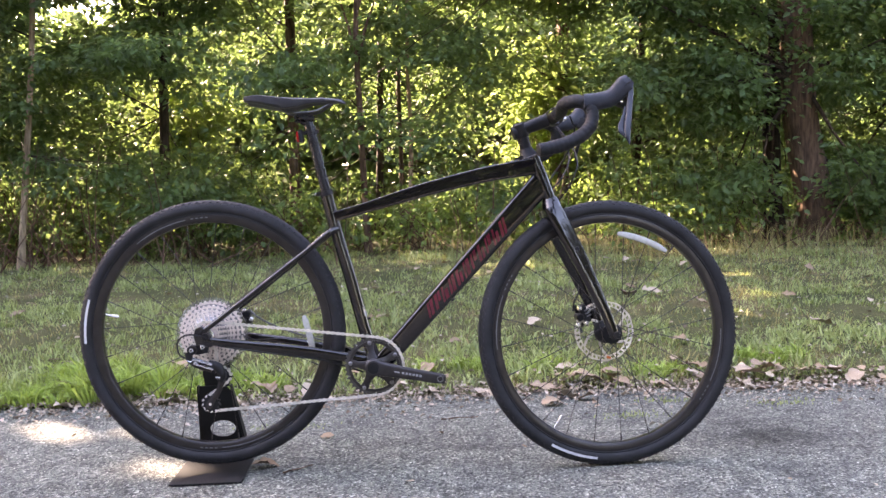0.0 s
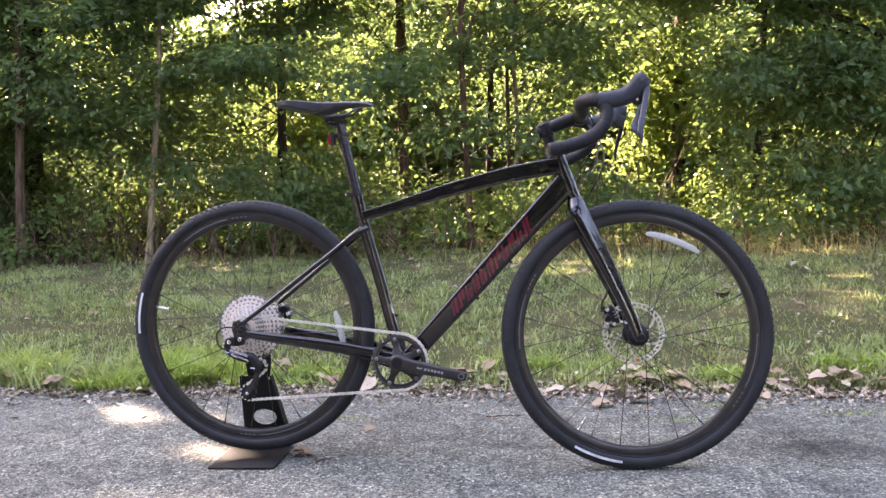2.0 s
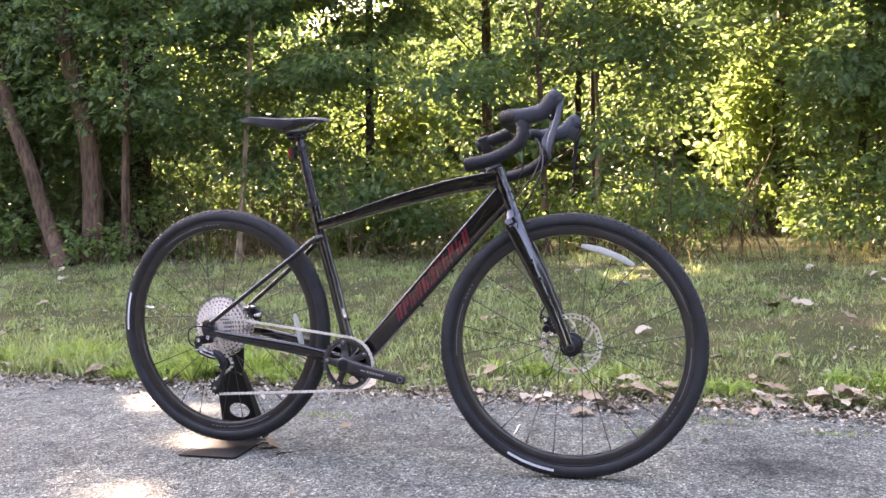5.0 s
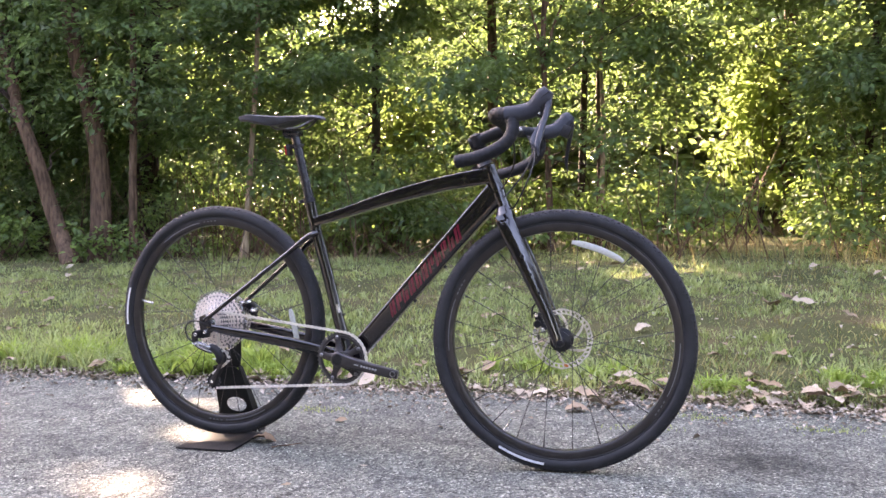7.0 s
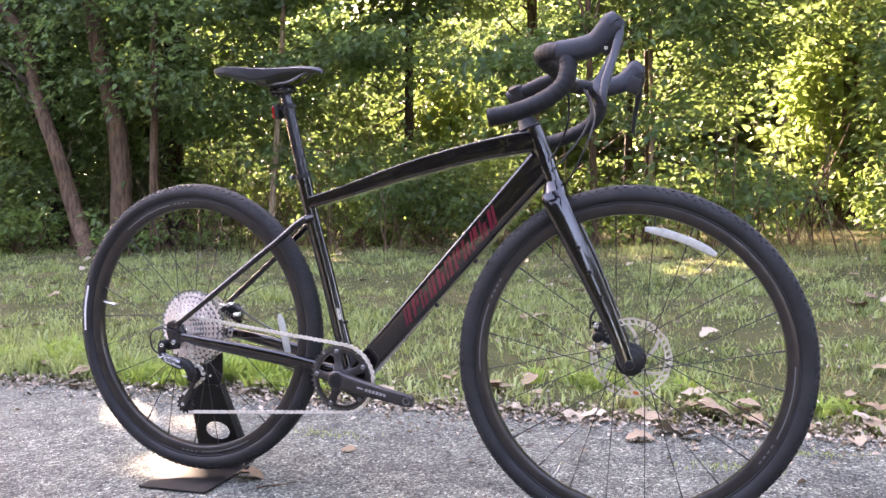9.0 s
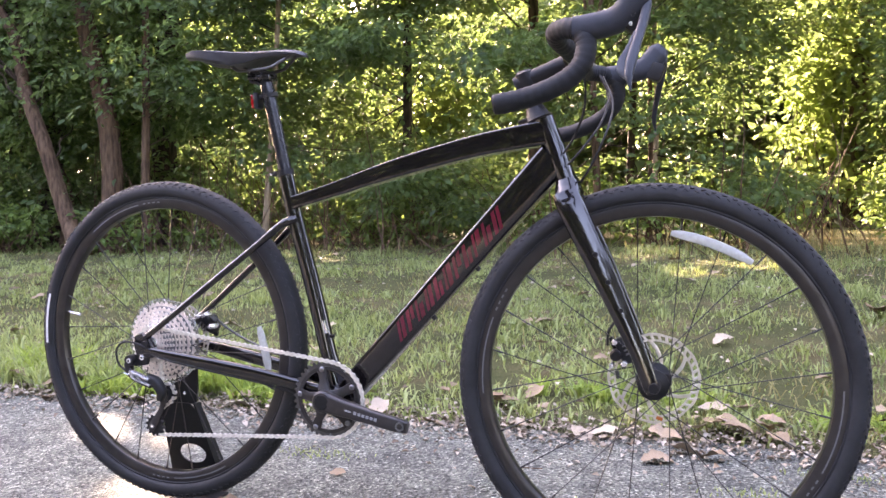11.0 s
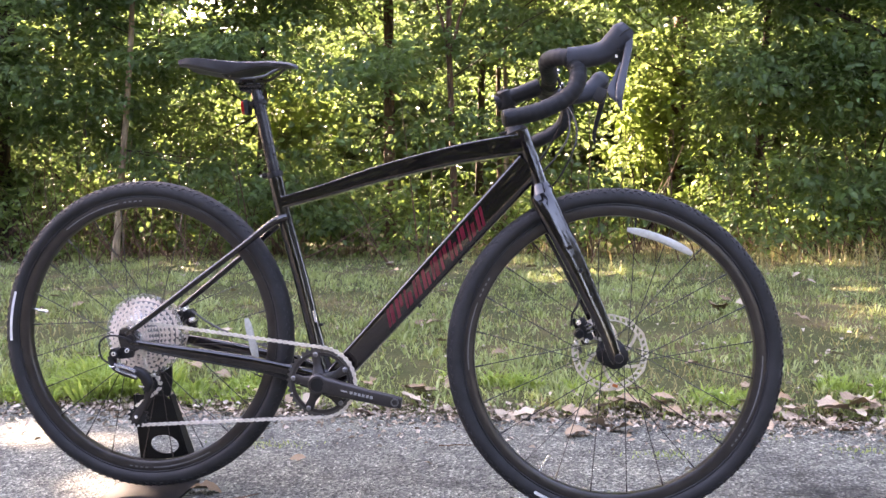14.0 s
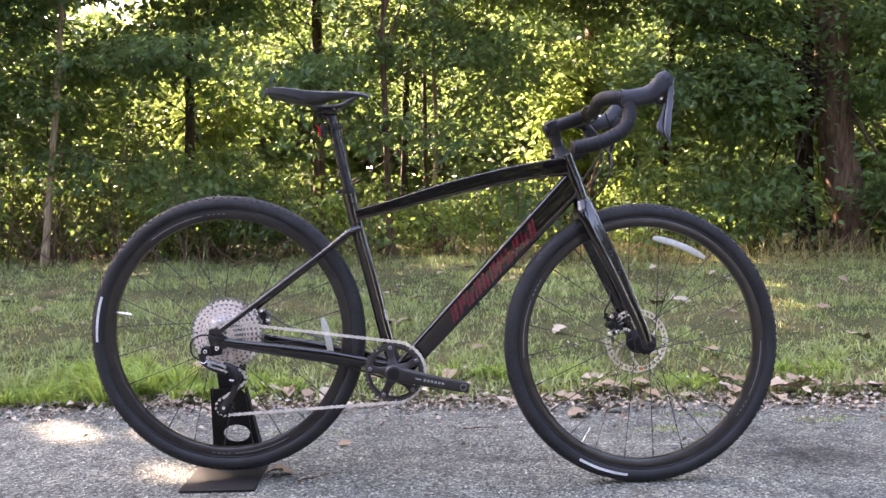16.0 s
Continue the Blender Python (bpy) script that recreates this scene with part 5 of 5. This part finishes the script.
for i, (x, y, r, hgt, lx, ly, mat) in enumerate(TREES):
    z0 = ground_z(x, y) - 0.03
    big = r > 0.07
    tree = thing("tree", ("tree with rough grey-brown trunk and leafy green crown" if big and mat is bark else
                          "slender pale sapling with thin leafy green crown" if mat is not bark_dark else "dark-barked tree with dense green crown among shrubs"), "tree", "trees of the wood's edge")
    bm = bmesh.new()
    line = woody(bm, (x, y, z0), (x + lx, y + ly, z0 + hgt), r, r * 0.35, 0.05 + r * 0.5 if big else 0.025, 12 if big else 8, 8, i)
    part("trunk", bm, mat, tree)
    if (x, y) == (0.18, 5.90):
        # forks at head height and above
        for k, (h, ax_, az) in enumerate(((2.05, -0.14, 0.55), (2.05, 0.20, 0.60), (2.55, 0.14, 0.5))):
            q = min(line, key=lambda v: abs(v.z - h))
            bm = bmesh.new()
            woody(bm, q, q + Vector((ax_, 0.05, az)), r * 0.62, r * 0.22, 0.02, 7, 5, 700 + k)
            part("limb", bm, mat, tree)
    mine = clumps[owner == i]
    picks = mine[rng.permutation(len(mine))[:34 if big else 20]]
    for k, c in enumerate(picks):
        c = Vector(c)
        j = min(range(len(line)), key=lambda q: abs(line[q].z - (c.z - 0.35 * (Vector((x, y, 0)) - Vector((c.x, c.y, 0))).length - 0.15)))
        j = max(4, j)
        if (c - line[j]).length < 2.6:
            bm = bmesh.new()
            woody(bm, line[j], c, max(0.006, r * 0.16), 0.003, 0.06, 5, 5, 100 * i + k)
            part("limb", bm, bark_dark, tree)
    low_c, high_c = mine[mine[:, 2] < 3.7], mine[mine[:, 2] >= 3.7]
    got = []
    if len(low_c):
        got.append(sprays(low_c, rng.uniform(0.16, 0.42, len(low_c)), 40, 0.074, 0.16))
    if len(high_c):
        wide = 1.6 if hgt > 12 else 1.0
        got.append(sprays(high_c, wide * rng.uniform(0.3, 0.6, len(high_c)), 10, 0.2 * wide))
    if got:
        pos, ax_, nor, sz = (np.concatenate(q) for q in zip(*got))
        leaf_cloud("crown", pos, ax_, nor, sz, leaf_green, tree)

# undergrowth along the foot of the trees
SHRUBS = [(-6.3, 5.2, 0.7, 0.8), (-5.6, 5.0, 0.5, 0.45), (-4.25, 5.0, 0.35, 0.35), (-3.75, 5.45, 0.42, 0.7), (-3.3, 6.3, 0.6, 0.9), (-2.0, 5.9, 0.5, 0.55), (-1.5, 5.9, 0.6, 0.7), (-0.75, 5.9, 0.5, 0.6),
          (-0.05, 6.3, 0.6, 0.75), (0.75, 6.0, 0.5, 0.6), (1.4, 6.3, 0.6, 0.6), (3.4, 6.0, 0.5, 0.45), (3.0, 6.7, 0.6, 0.8), (3.75, 6.2, 0.5, 0.6), (5.1, 6.0, 0.6, 0.8), (6.2, 5.9, 0.7, 1.0), (-7.4, 5.5, 0.8, 1.0), (7.3, 6.0, 0.8, 1.1),
          # the next shrub is added to keep the sun off the big trunk's foot
          (4.2, 6.75, 0.4, 0.8), (3.3, 8.4, 0.7, 1.3), (3.1, 7.8, 0.5, 1.0)]
for i, (x, y, rad, hgt) in enumerate(SHRUBS):
    z0 = ground_z(x, y)
    bush = thing("shrub", "low leafy green shrub with bare stems under trees", "shrub", "undergrowth")
    r = random.Random(500 + i)
    tips = []
    for k in range(14):
        a, f = r.uniform(0, 6.283), r.uniform(0.3, 1.0)
        tip = (x + math.cos(a) * rad * f, y + math.sin(a) * rad * f * 0.7, z0 + hgt * r.uniform(0.4, 1.1))
        bm = bmesh.new()
        woody(bm, (x + r.uniform(-0.15, 0.15), y + r.uniform(-0.1, 0.1), z0 - 0.03), tip, 0.007, 0.002, 0.06, 5, 5, 900 + 20 * i + k)
        part("stem", bm, bark, bush)
        tips.append(tip)
    m = int((60 if abs(x) > 4.2 else 36) * rad * hgt / 0.36)
    a, f, h2 = rng.uniform(0, 6.283, m), np.sqrt(rng.random(m)), rng.random(m)
    c = np.stack([x + np.cos(a) * f * rad, y + np.sin(a) * f * rad * 0.7, z0 + 0.06 + h2 * hgt * (1.15 - 0.5 * f)], 1)
    pos, ax_, nor, sz = sprays(np.concatenate([c, np.array(tips)]), rng.uniform(0.08, 0.2, m + 14), 16, 0.062, lit=False)
    leaf_cloud("foliage", pos, ax_, nor, sz, shrub_green, bush, 0.66)

# bare twigs and dry stalks in the shade of the wood
bm = bmesh.new()
r = random.Random(77)
for k in range(660):
    x, y = r.uniform(-7.5, 7.5) if k < 380 else r.uniform(-6.5, -1.2), r.uniform(5.0, 7.5)
    z0, a, ln = ground_z(x, y), r.uniform(0, 6.283), r.uniform(0.3, 1.5)
    lean = r.uniform(0.05, 1.2)
    woody(bm, (x, y, z0 - 0.02), (x + math.cos(a) * ln * math.sin(lean), y + math.sin(a) * ln * math.sin(lean) * 0.5, z0 + ln * math.cos(lean)), r.uniform(0.0035, 0.009), 0.002, 0.05, 4, 4, k)
tagged(part("brushwood", bm, bark), "bare brown twigs and dead stems tangled under the trees", "twigs", kind="stuff")

# sunlit wood beyond the clearing
M = 10500
fx, fy = rng.uniform(-22, 20, M), rng.uniform(12.0, 21.0, M)
crest = 9.0 + 0.9 * np.sin(fx * 0.7 + 1.0) + 0.6 * np.sin(fx * 1.9) - 6.0 * np.exp(-((fx + 6.9) / 1.5) ** 2) + 2.2 / (1 + np.exp((fx + 9.0) * 1.5))
fz = 0.5 + rng.random(M) ** 0.8 * crest * (0.36 + 0.64 * (fy - 12) / 9)
far_c = np.stack([fx, fy, fz], 1)
pos, ax_, nor, sz = sprays(far_c, rng.uniform(0.35, 0.75, M), 14, 0.29)
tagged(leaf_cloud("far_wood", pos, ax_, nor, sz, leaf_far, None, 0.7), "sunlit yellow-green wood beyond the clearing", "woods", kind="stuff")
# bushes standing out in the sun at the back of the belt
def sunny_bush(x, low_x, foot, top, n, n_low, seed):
    bush = thing("shrub", "tall yellow-green bush in full sun, sunlight also in leaf colour", "shrub", "undergrowth")
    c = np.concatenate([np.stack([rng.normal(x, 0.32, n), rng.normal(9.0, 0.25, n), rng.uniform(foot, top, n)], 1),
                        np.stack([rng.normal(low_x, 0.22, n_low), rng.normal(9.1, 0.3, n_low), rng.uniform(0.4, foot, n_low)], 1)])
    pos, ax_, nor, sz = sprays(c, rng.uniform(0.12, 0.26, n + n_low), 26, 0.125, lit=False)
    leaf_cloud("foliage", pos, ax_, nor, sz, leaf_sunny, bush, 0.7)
    for k in range(8):
        bm = bmesh.new()
        woody(bm, (low_x - 0.15 + 0.05 * k, 9.0, 0.3), tuple(c[k * n // 9]), 0.012, 0.003, 0.06, 5, 5, seed + k)
        part("stem", bm, bark_dark, bush)


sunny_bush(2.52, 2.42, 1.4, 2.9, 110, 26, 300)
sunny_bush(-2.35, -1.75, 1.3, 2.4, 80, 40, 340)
bm = bmesh.new()
r = random.Random(31)
for k in range(28):
    x, y = r.uniform(-18, 16), r.uniform(10.5, 19)
    woody(bm, (x, y, 0.3), (x + r.uniform(-0.5, 0.5), y, r.uniform(3, 4.5)), r.uniform(0.03, 0.10), 0.02, 0.08, 6, 5, k)
tagged(part("far_trunks", bm, bark_dark), "dark trunks standing in the far wood", "trunks", kind="stuff")


# unseen foliage added behind the camera, so that the paint reflects something dark
K = 3600
bx, by = rng.uniform(-40, 8, K), rng.uniform(-24, -15, K)
# and round both ends of the drive, leaving an opening for bright reflections
bx[2400:3000], by[2400:3000] = rng.uniform(15.5, 26, 600), rng.uniform(-26, 6, 600)
bx[3000:], by[3000:] = rng.uniform(-36, -27, 600), rng.uniform(-16, 4, 600)
bz = rng.random(K) * (11.0 + 1.5 * np.sin(bx * 0.5))
pos, ax_, nor, sz = sprays(np.stack([bx, by, bz], 1), rng.uniform(0.8, 1.4, K), 45, 0.55)
tagged(leaf_cloud("backdrop_foliage", pos, ax_, nor, sz, leaf_dark, None, 0.8), "unseen dark leaf backdrop added behind the camera to darken reflections", "woods", kind="stuff")


def blades(name, x, y, height, width, lean, mat, label, category, base=None, aim=None):
    n = len(x)
    z = np.array([ground_z(a, b2) for a, b2 in zip(x, y)]) - 0.004 if base is None else base
    a = rng.uniform(0, 6.283, n)
    side = np.stack([np.cos(a), np.sin(a), np.zeros(n)], 1) * (width * 0.5)[:, None]
    b3 = rng.uniform(0, 6.283, n) if aim is None else aim
    out = np.stack([np.cos(b3), np.sin(b3), np.zeros(n)], 1) * (height * lean)[:, None]
    p = np.stack([x, y, z], 1)
    up = np.zeros((n, 3))
    up[:, 2] = height
    v = np.empty((n, 5, 3), np.float32)
    v[:, 0], v[:, 1] = p - side, p + side
    v[:, 2], v[:, 3] = p + up * 0.55 + out * 0.3 - side * 0.75, p + up * 0.55 + out * 0.3 + side * 0.75
    v[:, 4] = p + up * (1 - 0.35 * lean)[:, None] + out
    base_i = (np.arange(n) * 5)[:, None]
    loops = (base_i + np.array([0, 1, 3, 2, 2, 3, 4])).astype(np.int32).ravel()
    me = bpy.data.meshes.new(name)
    me.vertices.add(n * 5)
    me.vertices.foreach_set("co", v.ravel())
    me.loops.add(n * 7)
    me.loops.foreach_set("vertex_index", loops)
    me.polygons.add(n * 2)
    me.polygons.foreach_set("loop_start", (np.arange(n)[:, None] * 7 + np.array([0, 4])).astype(np.int32).ravel())
    me.update(calc_edges=True)
    me.validate()
    me.materials.append(mat)
    return tagged(new(name, me), label, category, kind="stuff")


# mown grass: thick near the drive, thinner and more trodden up the bank
G = 250000
gx_ = rng.uniform(-8.5, 8.0, G)
gy_ = 0.80 + 5.2 * rng.random(G) ** 1.55
# most blades grow in small tussocks and lean out of them
C = 15000
hub = rng.integers(0, C, G)
hub_x, hub_y = rng.uniform(-8.5, 8.0, C), 0.80 + 5.2 * rng.random(C) ** 1.5
off = np.abs(rng.normal(0, 0.026, G))
aim = rng.uniform(0, 6.283, G)
inside = rng.random(G) < 0.72
gx_ = np.where(inside, hub_x[hub] + off * np.cos(aim), gx_)
gy_ = np.where(inside, hub_y[hub] + off * np.sin(aim), gy_)
tuft = np.array([noise.noise(Vector((a * 1.6, b2 * 1.6, 4.0))) + 0.6 * noise.noise(Vector((a * 5.5, b2 * 5.5, 7.0))) for a, b2 in zip(gx_, gy_)])
bare = 0.52 * np.exp(-((gy_ - 0.88) / 0.16) ** 2) * np.clip(0.35 + gx_ * 0.9, 0.15, 1.0)
keep = (rng.random(G) < np.clip(0.60 + 1.1 * tuft, 0.10, 1) * (1 - bare)) & (gy_ > 0.83 + 0.10 * rng.random(G))
gx_, gy_, tuft, aim, grow = gx_[keep], gy_[keep], tuft[keep], aim[keep], np.where(inside, 0.7 + 0.9 * np.modf(hub * 0.618)[0], 0.8)[keep]
edge_boost = np.exp(-((gy_ - 1.1) / 0.3) ** 2) * np.clip(0.5 - gx_ * 0.4, 0.0, 1.0)
gh = (0.034 + 0.036 * np.clip(tuft, -0.5, 1) + 0.035 * edge_boost) * rng.uniform(0.5, 1.5, len(gx_)) * grow
blades("grass", gx_, gy_, np.clip(gh, 0.015, 0.2), rng.uniform(0.0035, 0.0095, len(gx_)), rng.uniform(0.3, 1.3, len(gx_)), grass_green, "mown green grass with taller tufts along the drive", "grass", aim=aim)
W = 26000
wx, wy = rng.uniform(-6, 7, W), 0.9 + 4.6 * rng.random(W) ** 1.4
dry = np.array([noise.noise(Vector((a * 1.1 + 5, b2 * 1.4, 2.0))) for a, b2 in zip(wx, wy)]) + 0.06 * (wx - 0.5)
ok = rng.random(W) < np.clip(0.45 + 1.5 * dry, 0.05, 1)
wx, wy = wx[ok], wy[ok]
W = len(wx)
blades("dry_blades", wx, wy, rng.uniform(0.02, 0.075, W), rng.uniform(0.003, 0.007, W), rng.uniform(0.5, 1.6, W), straw, "dead straw-brown blades mixed into the mown grass", "grass")
# lush tufts at the edge of the asphalt
T = 7000
tufts = np.array([(-0.95, 1.02), (-0.62, 0.98), (-0.50, 1.12), (-0.30, 0.98), (-0.12, 1.05), (-0.85, 0.94), (-1.35, 1.1), (-1.8, 1.05), (-0.70, 1.04), (0.80, 1.15), (1.45, 1.05), (2.1, 1.2), (-0.75, 1.25)])
clump = np.concatenate([tufts + rng.normal(0, 1, (13, 2)) * (0.10, 0.05) for _ in range(9)])
tc = rng.integers(0, len(clump), T)
fan, away = rng.uniform(0, 6.283, T), np.abs(rng.normal(0, 0.020, T))
tx_, ty_ = clump[tc, 0] + away * np.cos(fan), np.maximum(0.86, clump[tc, 1] + away * np.sin(fan))
tall = (0.55 + 0.8 * np.modf(tc * 0.618)[0]) * np.where(clump[tc, 0] > -0.4, 0.55, 1.0)
blades("grass_tufts", tx_, ty_, rng.uniform(0.03, 0.13, T) * tall, rng.uniform(0.005, 0.014, T), rng.uniform(0.3, 1.3, T), tuft_green, "lush bright green grass tufts beside the drive", "grass", aim=fan)
# tall dry grass at the foot of the trees
D = 1900
dx = np.concatenate([rng.uniform(-7, 8, D // 3), rng.normal(3.4, 1.3, D - D // 3)])
dy = np.where(np.arange(D) < D // 3, rng.uniform(4.9, 6.3, D), rng.normal(5.3, 0.6, D))
blades("dry_grass", dx, dy, rng.uniform(0.08, 0.36, D), rng.uniform(0.003, 0.006, D), rng.uniform(0.15, 0.7, D), straw, "tall straw-coloured dry grass at the foot of the trees", "grass")

# leaf litter along the edge of the asphalt
L = 15000
lx_ = rng.uniform(-5, 6, L)
ly_ = np.array([edge_y(a) for a in lx_]) + np.where(rng.random(L) < 0.2, -np.abs(rng.normal(0, 0.16, L)), rng.normal(0.005, 0.07, L))
lz_ = np.array([max(0.002, ground_z(a, b2)) for a, b2 in zip(lx_, ly_)]) + rng.uniform(0.001, 0.012, L)
# and crumbs of dead leaves all over the lawn
more = 1600
lx_ = np.concatenate([lx_, rng.uniform(-5, 6, more)])
ly_ = np.concatenate([ly_, 0.95 + 4.4 * rng.random(more) ** 1.5])
lz_ = np.concatenate([lz_, np.array([ground_z(a, b2) for a, b2 in zip(lx_[L:], ly_[L:])]) + rng.uniform(0.015, 0.045, more)])
L += more
ang = rng.uniform(0, 6.283, L)
tagged(leaf_cloud("leaf_litter", np.stack([lx_, ly_, lz_], 1), np.stack([np.cos(ang), np.sin(ang), rng.normal(0, 0.25, L)], 1), unit(rng.normal(size=(L, 3)) * 0.35 + (0, 0, 1)),
                  np.where(np.arange(L) < L - more, rng.uniform(0.006, 0.024, L), rng.uniform(0.010, 0.028, L)), litter_mat, None, 0.7, 0.3), "crumbled pale leaf litter along the asphalt edge", "litter", kind="stuff")


# fallen leaves, one by one
def fallen_mesh(seed):
    r = random.Random(seed)
    bm = bmesh.new()
    n = 9
    mid, lft, rgt = [], [], []
    for k in range(n):
        f = k / (n - 1)
        w = 0.36 * math.sin(math.pi * min(1, f * 0.97 + 0.03)) ** 0.75 * (1.15 - 0.55 * f) * (1 + r.uniform(-0.16, 0.16))
        curl = 0.10 * math.sin(f * 3 + seed)
        mid.append(bm.verts.new((f - 0.5, r.uniform(-0.02, 0.02), curl)))
        lft.append(bm.verts.new((f - 0.5 + r.uniform(-0.03, 0.03), w, curl + w * r.uniform(0.15, 0.65))))
        rgt.append(bm.verts.new((f - 0.5 + r.uniform(-0.03, 0.03), -w, curl + w * r.uniform(0.05, 0.5))))
    for k in range(n - 1):
        bm.faces.new((mid[k], mid[k + 1], lft[k + 1], lft[k]))
        bm.faces.new((rgt[k], rgt[k + 1], mid[k + 1], mid[k]))
    low = min(v.co.z for v in bm.verts)
    for v in bm.verts:
        v.co.z -= low
    me = bpy.data.meshes.new("fallen_leaf")
    bm.to_mesh(me)
    bm.free()
    me.materials.append(dead_leaf)
    me.shade_smooth()
    return me


FALLEN = [fallen_mesh(k) for k in range(9)]
r = random.Random(5)


def fallen(x, y, size, turn, k, lift=0.0, label="curled tan dead leaf lying on the ground"):
    z = max(0.0, ground_z(x, y)) + lift
    ob = new("fallen_leaf", FALLEN[k % len(FALLEN)])
    ob.matrix_basis = pose(x, y, z, r.uniform(-12, 12), r.uniform(-12, 12), turn) @ Matrix.Scale(size, 4)
    tagged(ob, label, "leaf", "fallen leaves")


# the ones that can be told apart, then a loose scatter
for k, (x, y, s, t) in enumerate([(1.01, 0.64, 0.085, 20), (1.135, 0.69, 0.08, 160), (1.28, 0.93, 0.085, 60), (1.09, 0.98, 0.06, 80), (0.27, 0.335, 0.042, 10), (1.07, 0.725, 0.09, 200), (1.20, 0.90, 0.09, 175),
                                  (1.62, 1.16, 0.08, 40), (1.75, 1.55, 0.10, 120), (1.50, 1.52, 0.07, 15), (1.80, 0.94, 0.09, 300), (1.90, 1.02, 0.10, 45), (1.68, 0.90, 0.08, 210), (0.52, 1.02, 0.10, 0), (0.60, 1.12, 0.09, 60),
                                  (-0.42, 1.55, 0.09, 130), (-1.05, 1.95, 0.11, 40), (2.55, 1.75, 0.16, 20), (0.13, 0.07, 0.075, 8), (1.85, 2.7, 0.14, 70), (2.05, 2.85, 0.14, 10), (0.45, 3.1, 0.12, 40)]):
    fallen(x, y, s, t, k, 0.004 if y < 0.86 else 0.02)
for k in range(250):
    if k < 90:
        x = r.uniform(-1.8, 3.2) if k < 60 else r.gauss(1.9, 0.35)
        y = edge_y(x) + r.gauss(0.06, 0.07)
    else:
        x, y = r.uniform(-4.5, 6.0), 0.95 + 4.2 * r.random() ** 1.4
    fallen(x, y, r.uniform(0.035, 0.10), r.uniform(0, 360), k, 0.004 if y < 0.86 else r.uniform(0.012, 0.035))
for k in range(26):
    fallen(r.uniform(-1.6, 2.6), r.uniform(-0.9, 0.75), r.uniform(0.012, 0.03), r.uniform(0, 360), k, 0.001, "small dry leaf scrap on the asphalt")

# twigs on the drive
for k, (x, y, ln, t) in enumerate([(0.185, 0.010, 0.09, 38), (0.62, 0.50, 0.12, 4), (0.80, -0.42, 0.07, -12)]):
    bm = bmesh.new()
    d = Vector((math.cos(radians(t)), math.sin(radians(t)), 0))
    woody(bm, Vector((x, y, 0.003)), Vector((x, y, 0.004)) + d * ln, 0.0022, 0.0012, 0.006, 6, 6, 40 + k)
    tagged(part("twig", bm, bark), "thin dry brown twig on the asphalt", "twig", "twigs")

# weeds growing in the edge of the asphalt
for k, (x, y) in enumerate([(0.14, 0.476), (1.22, 0.46), (1.42, 0.64), (1.78, 0.55)]):
    n = 110
    px, py = rng.normal(x, 0.06, n), rng.normal(y, 0.022, n)
    w = blades("weed", px, py, rng.uniform(0.006, 0.016, n), rng.uniform(0.002, 0.004, n), rng.uniform(0.3, 1.0, n), grass_green, "small tuft of weeds growing in the asphalt", "weed", np.zeros(n))
    w["kind"] = "stuff"
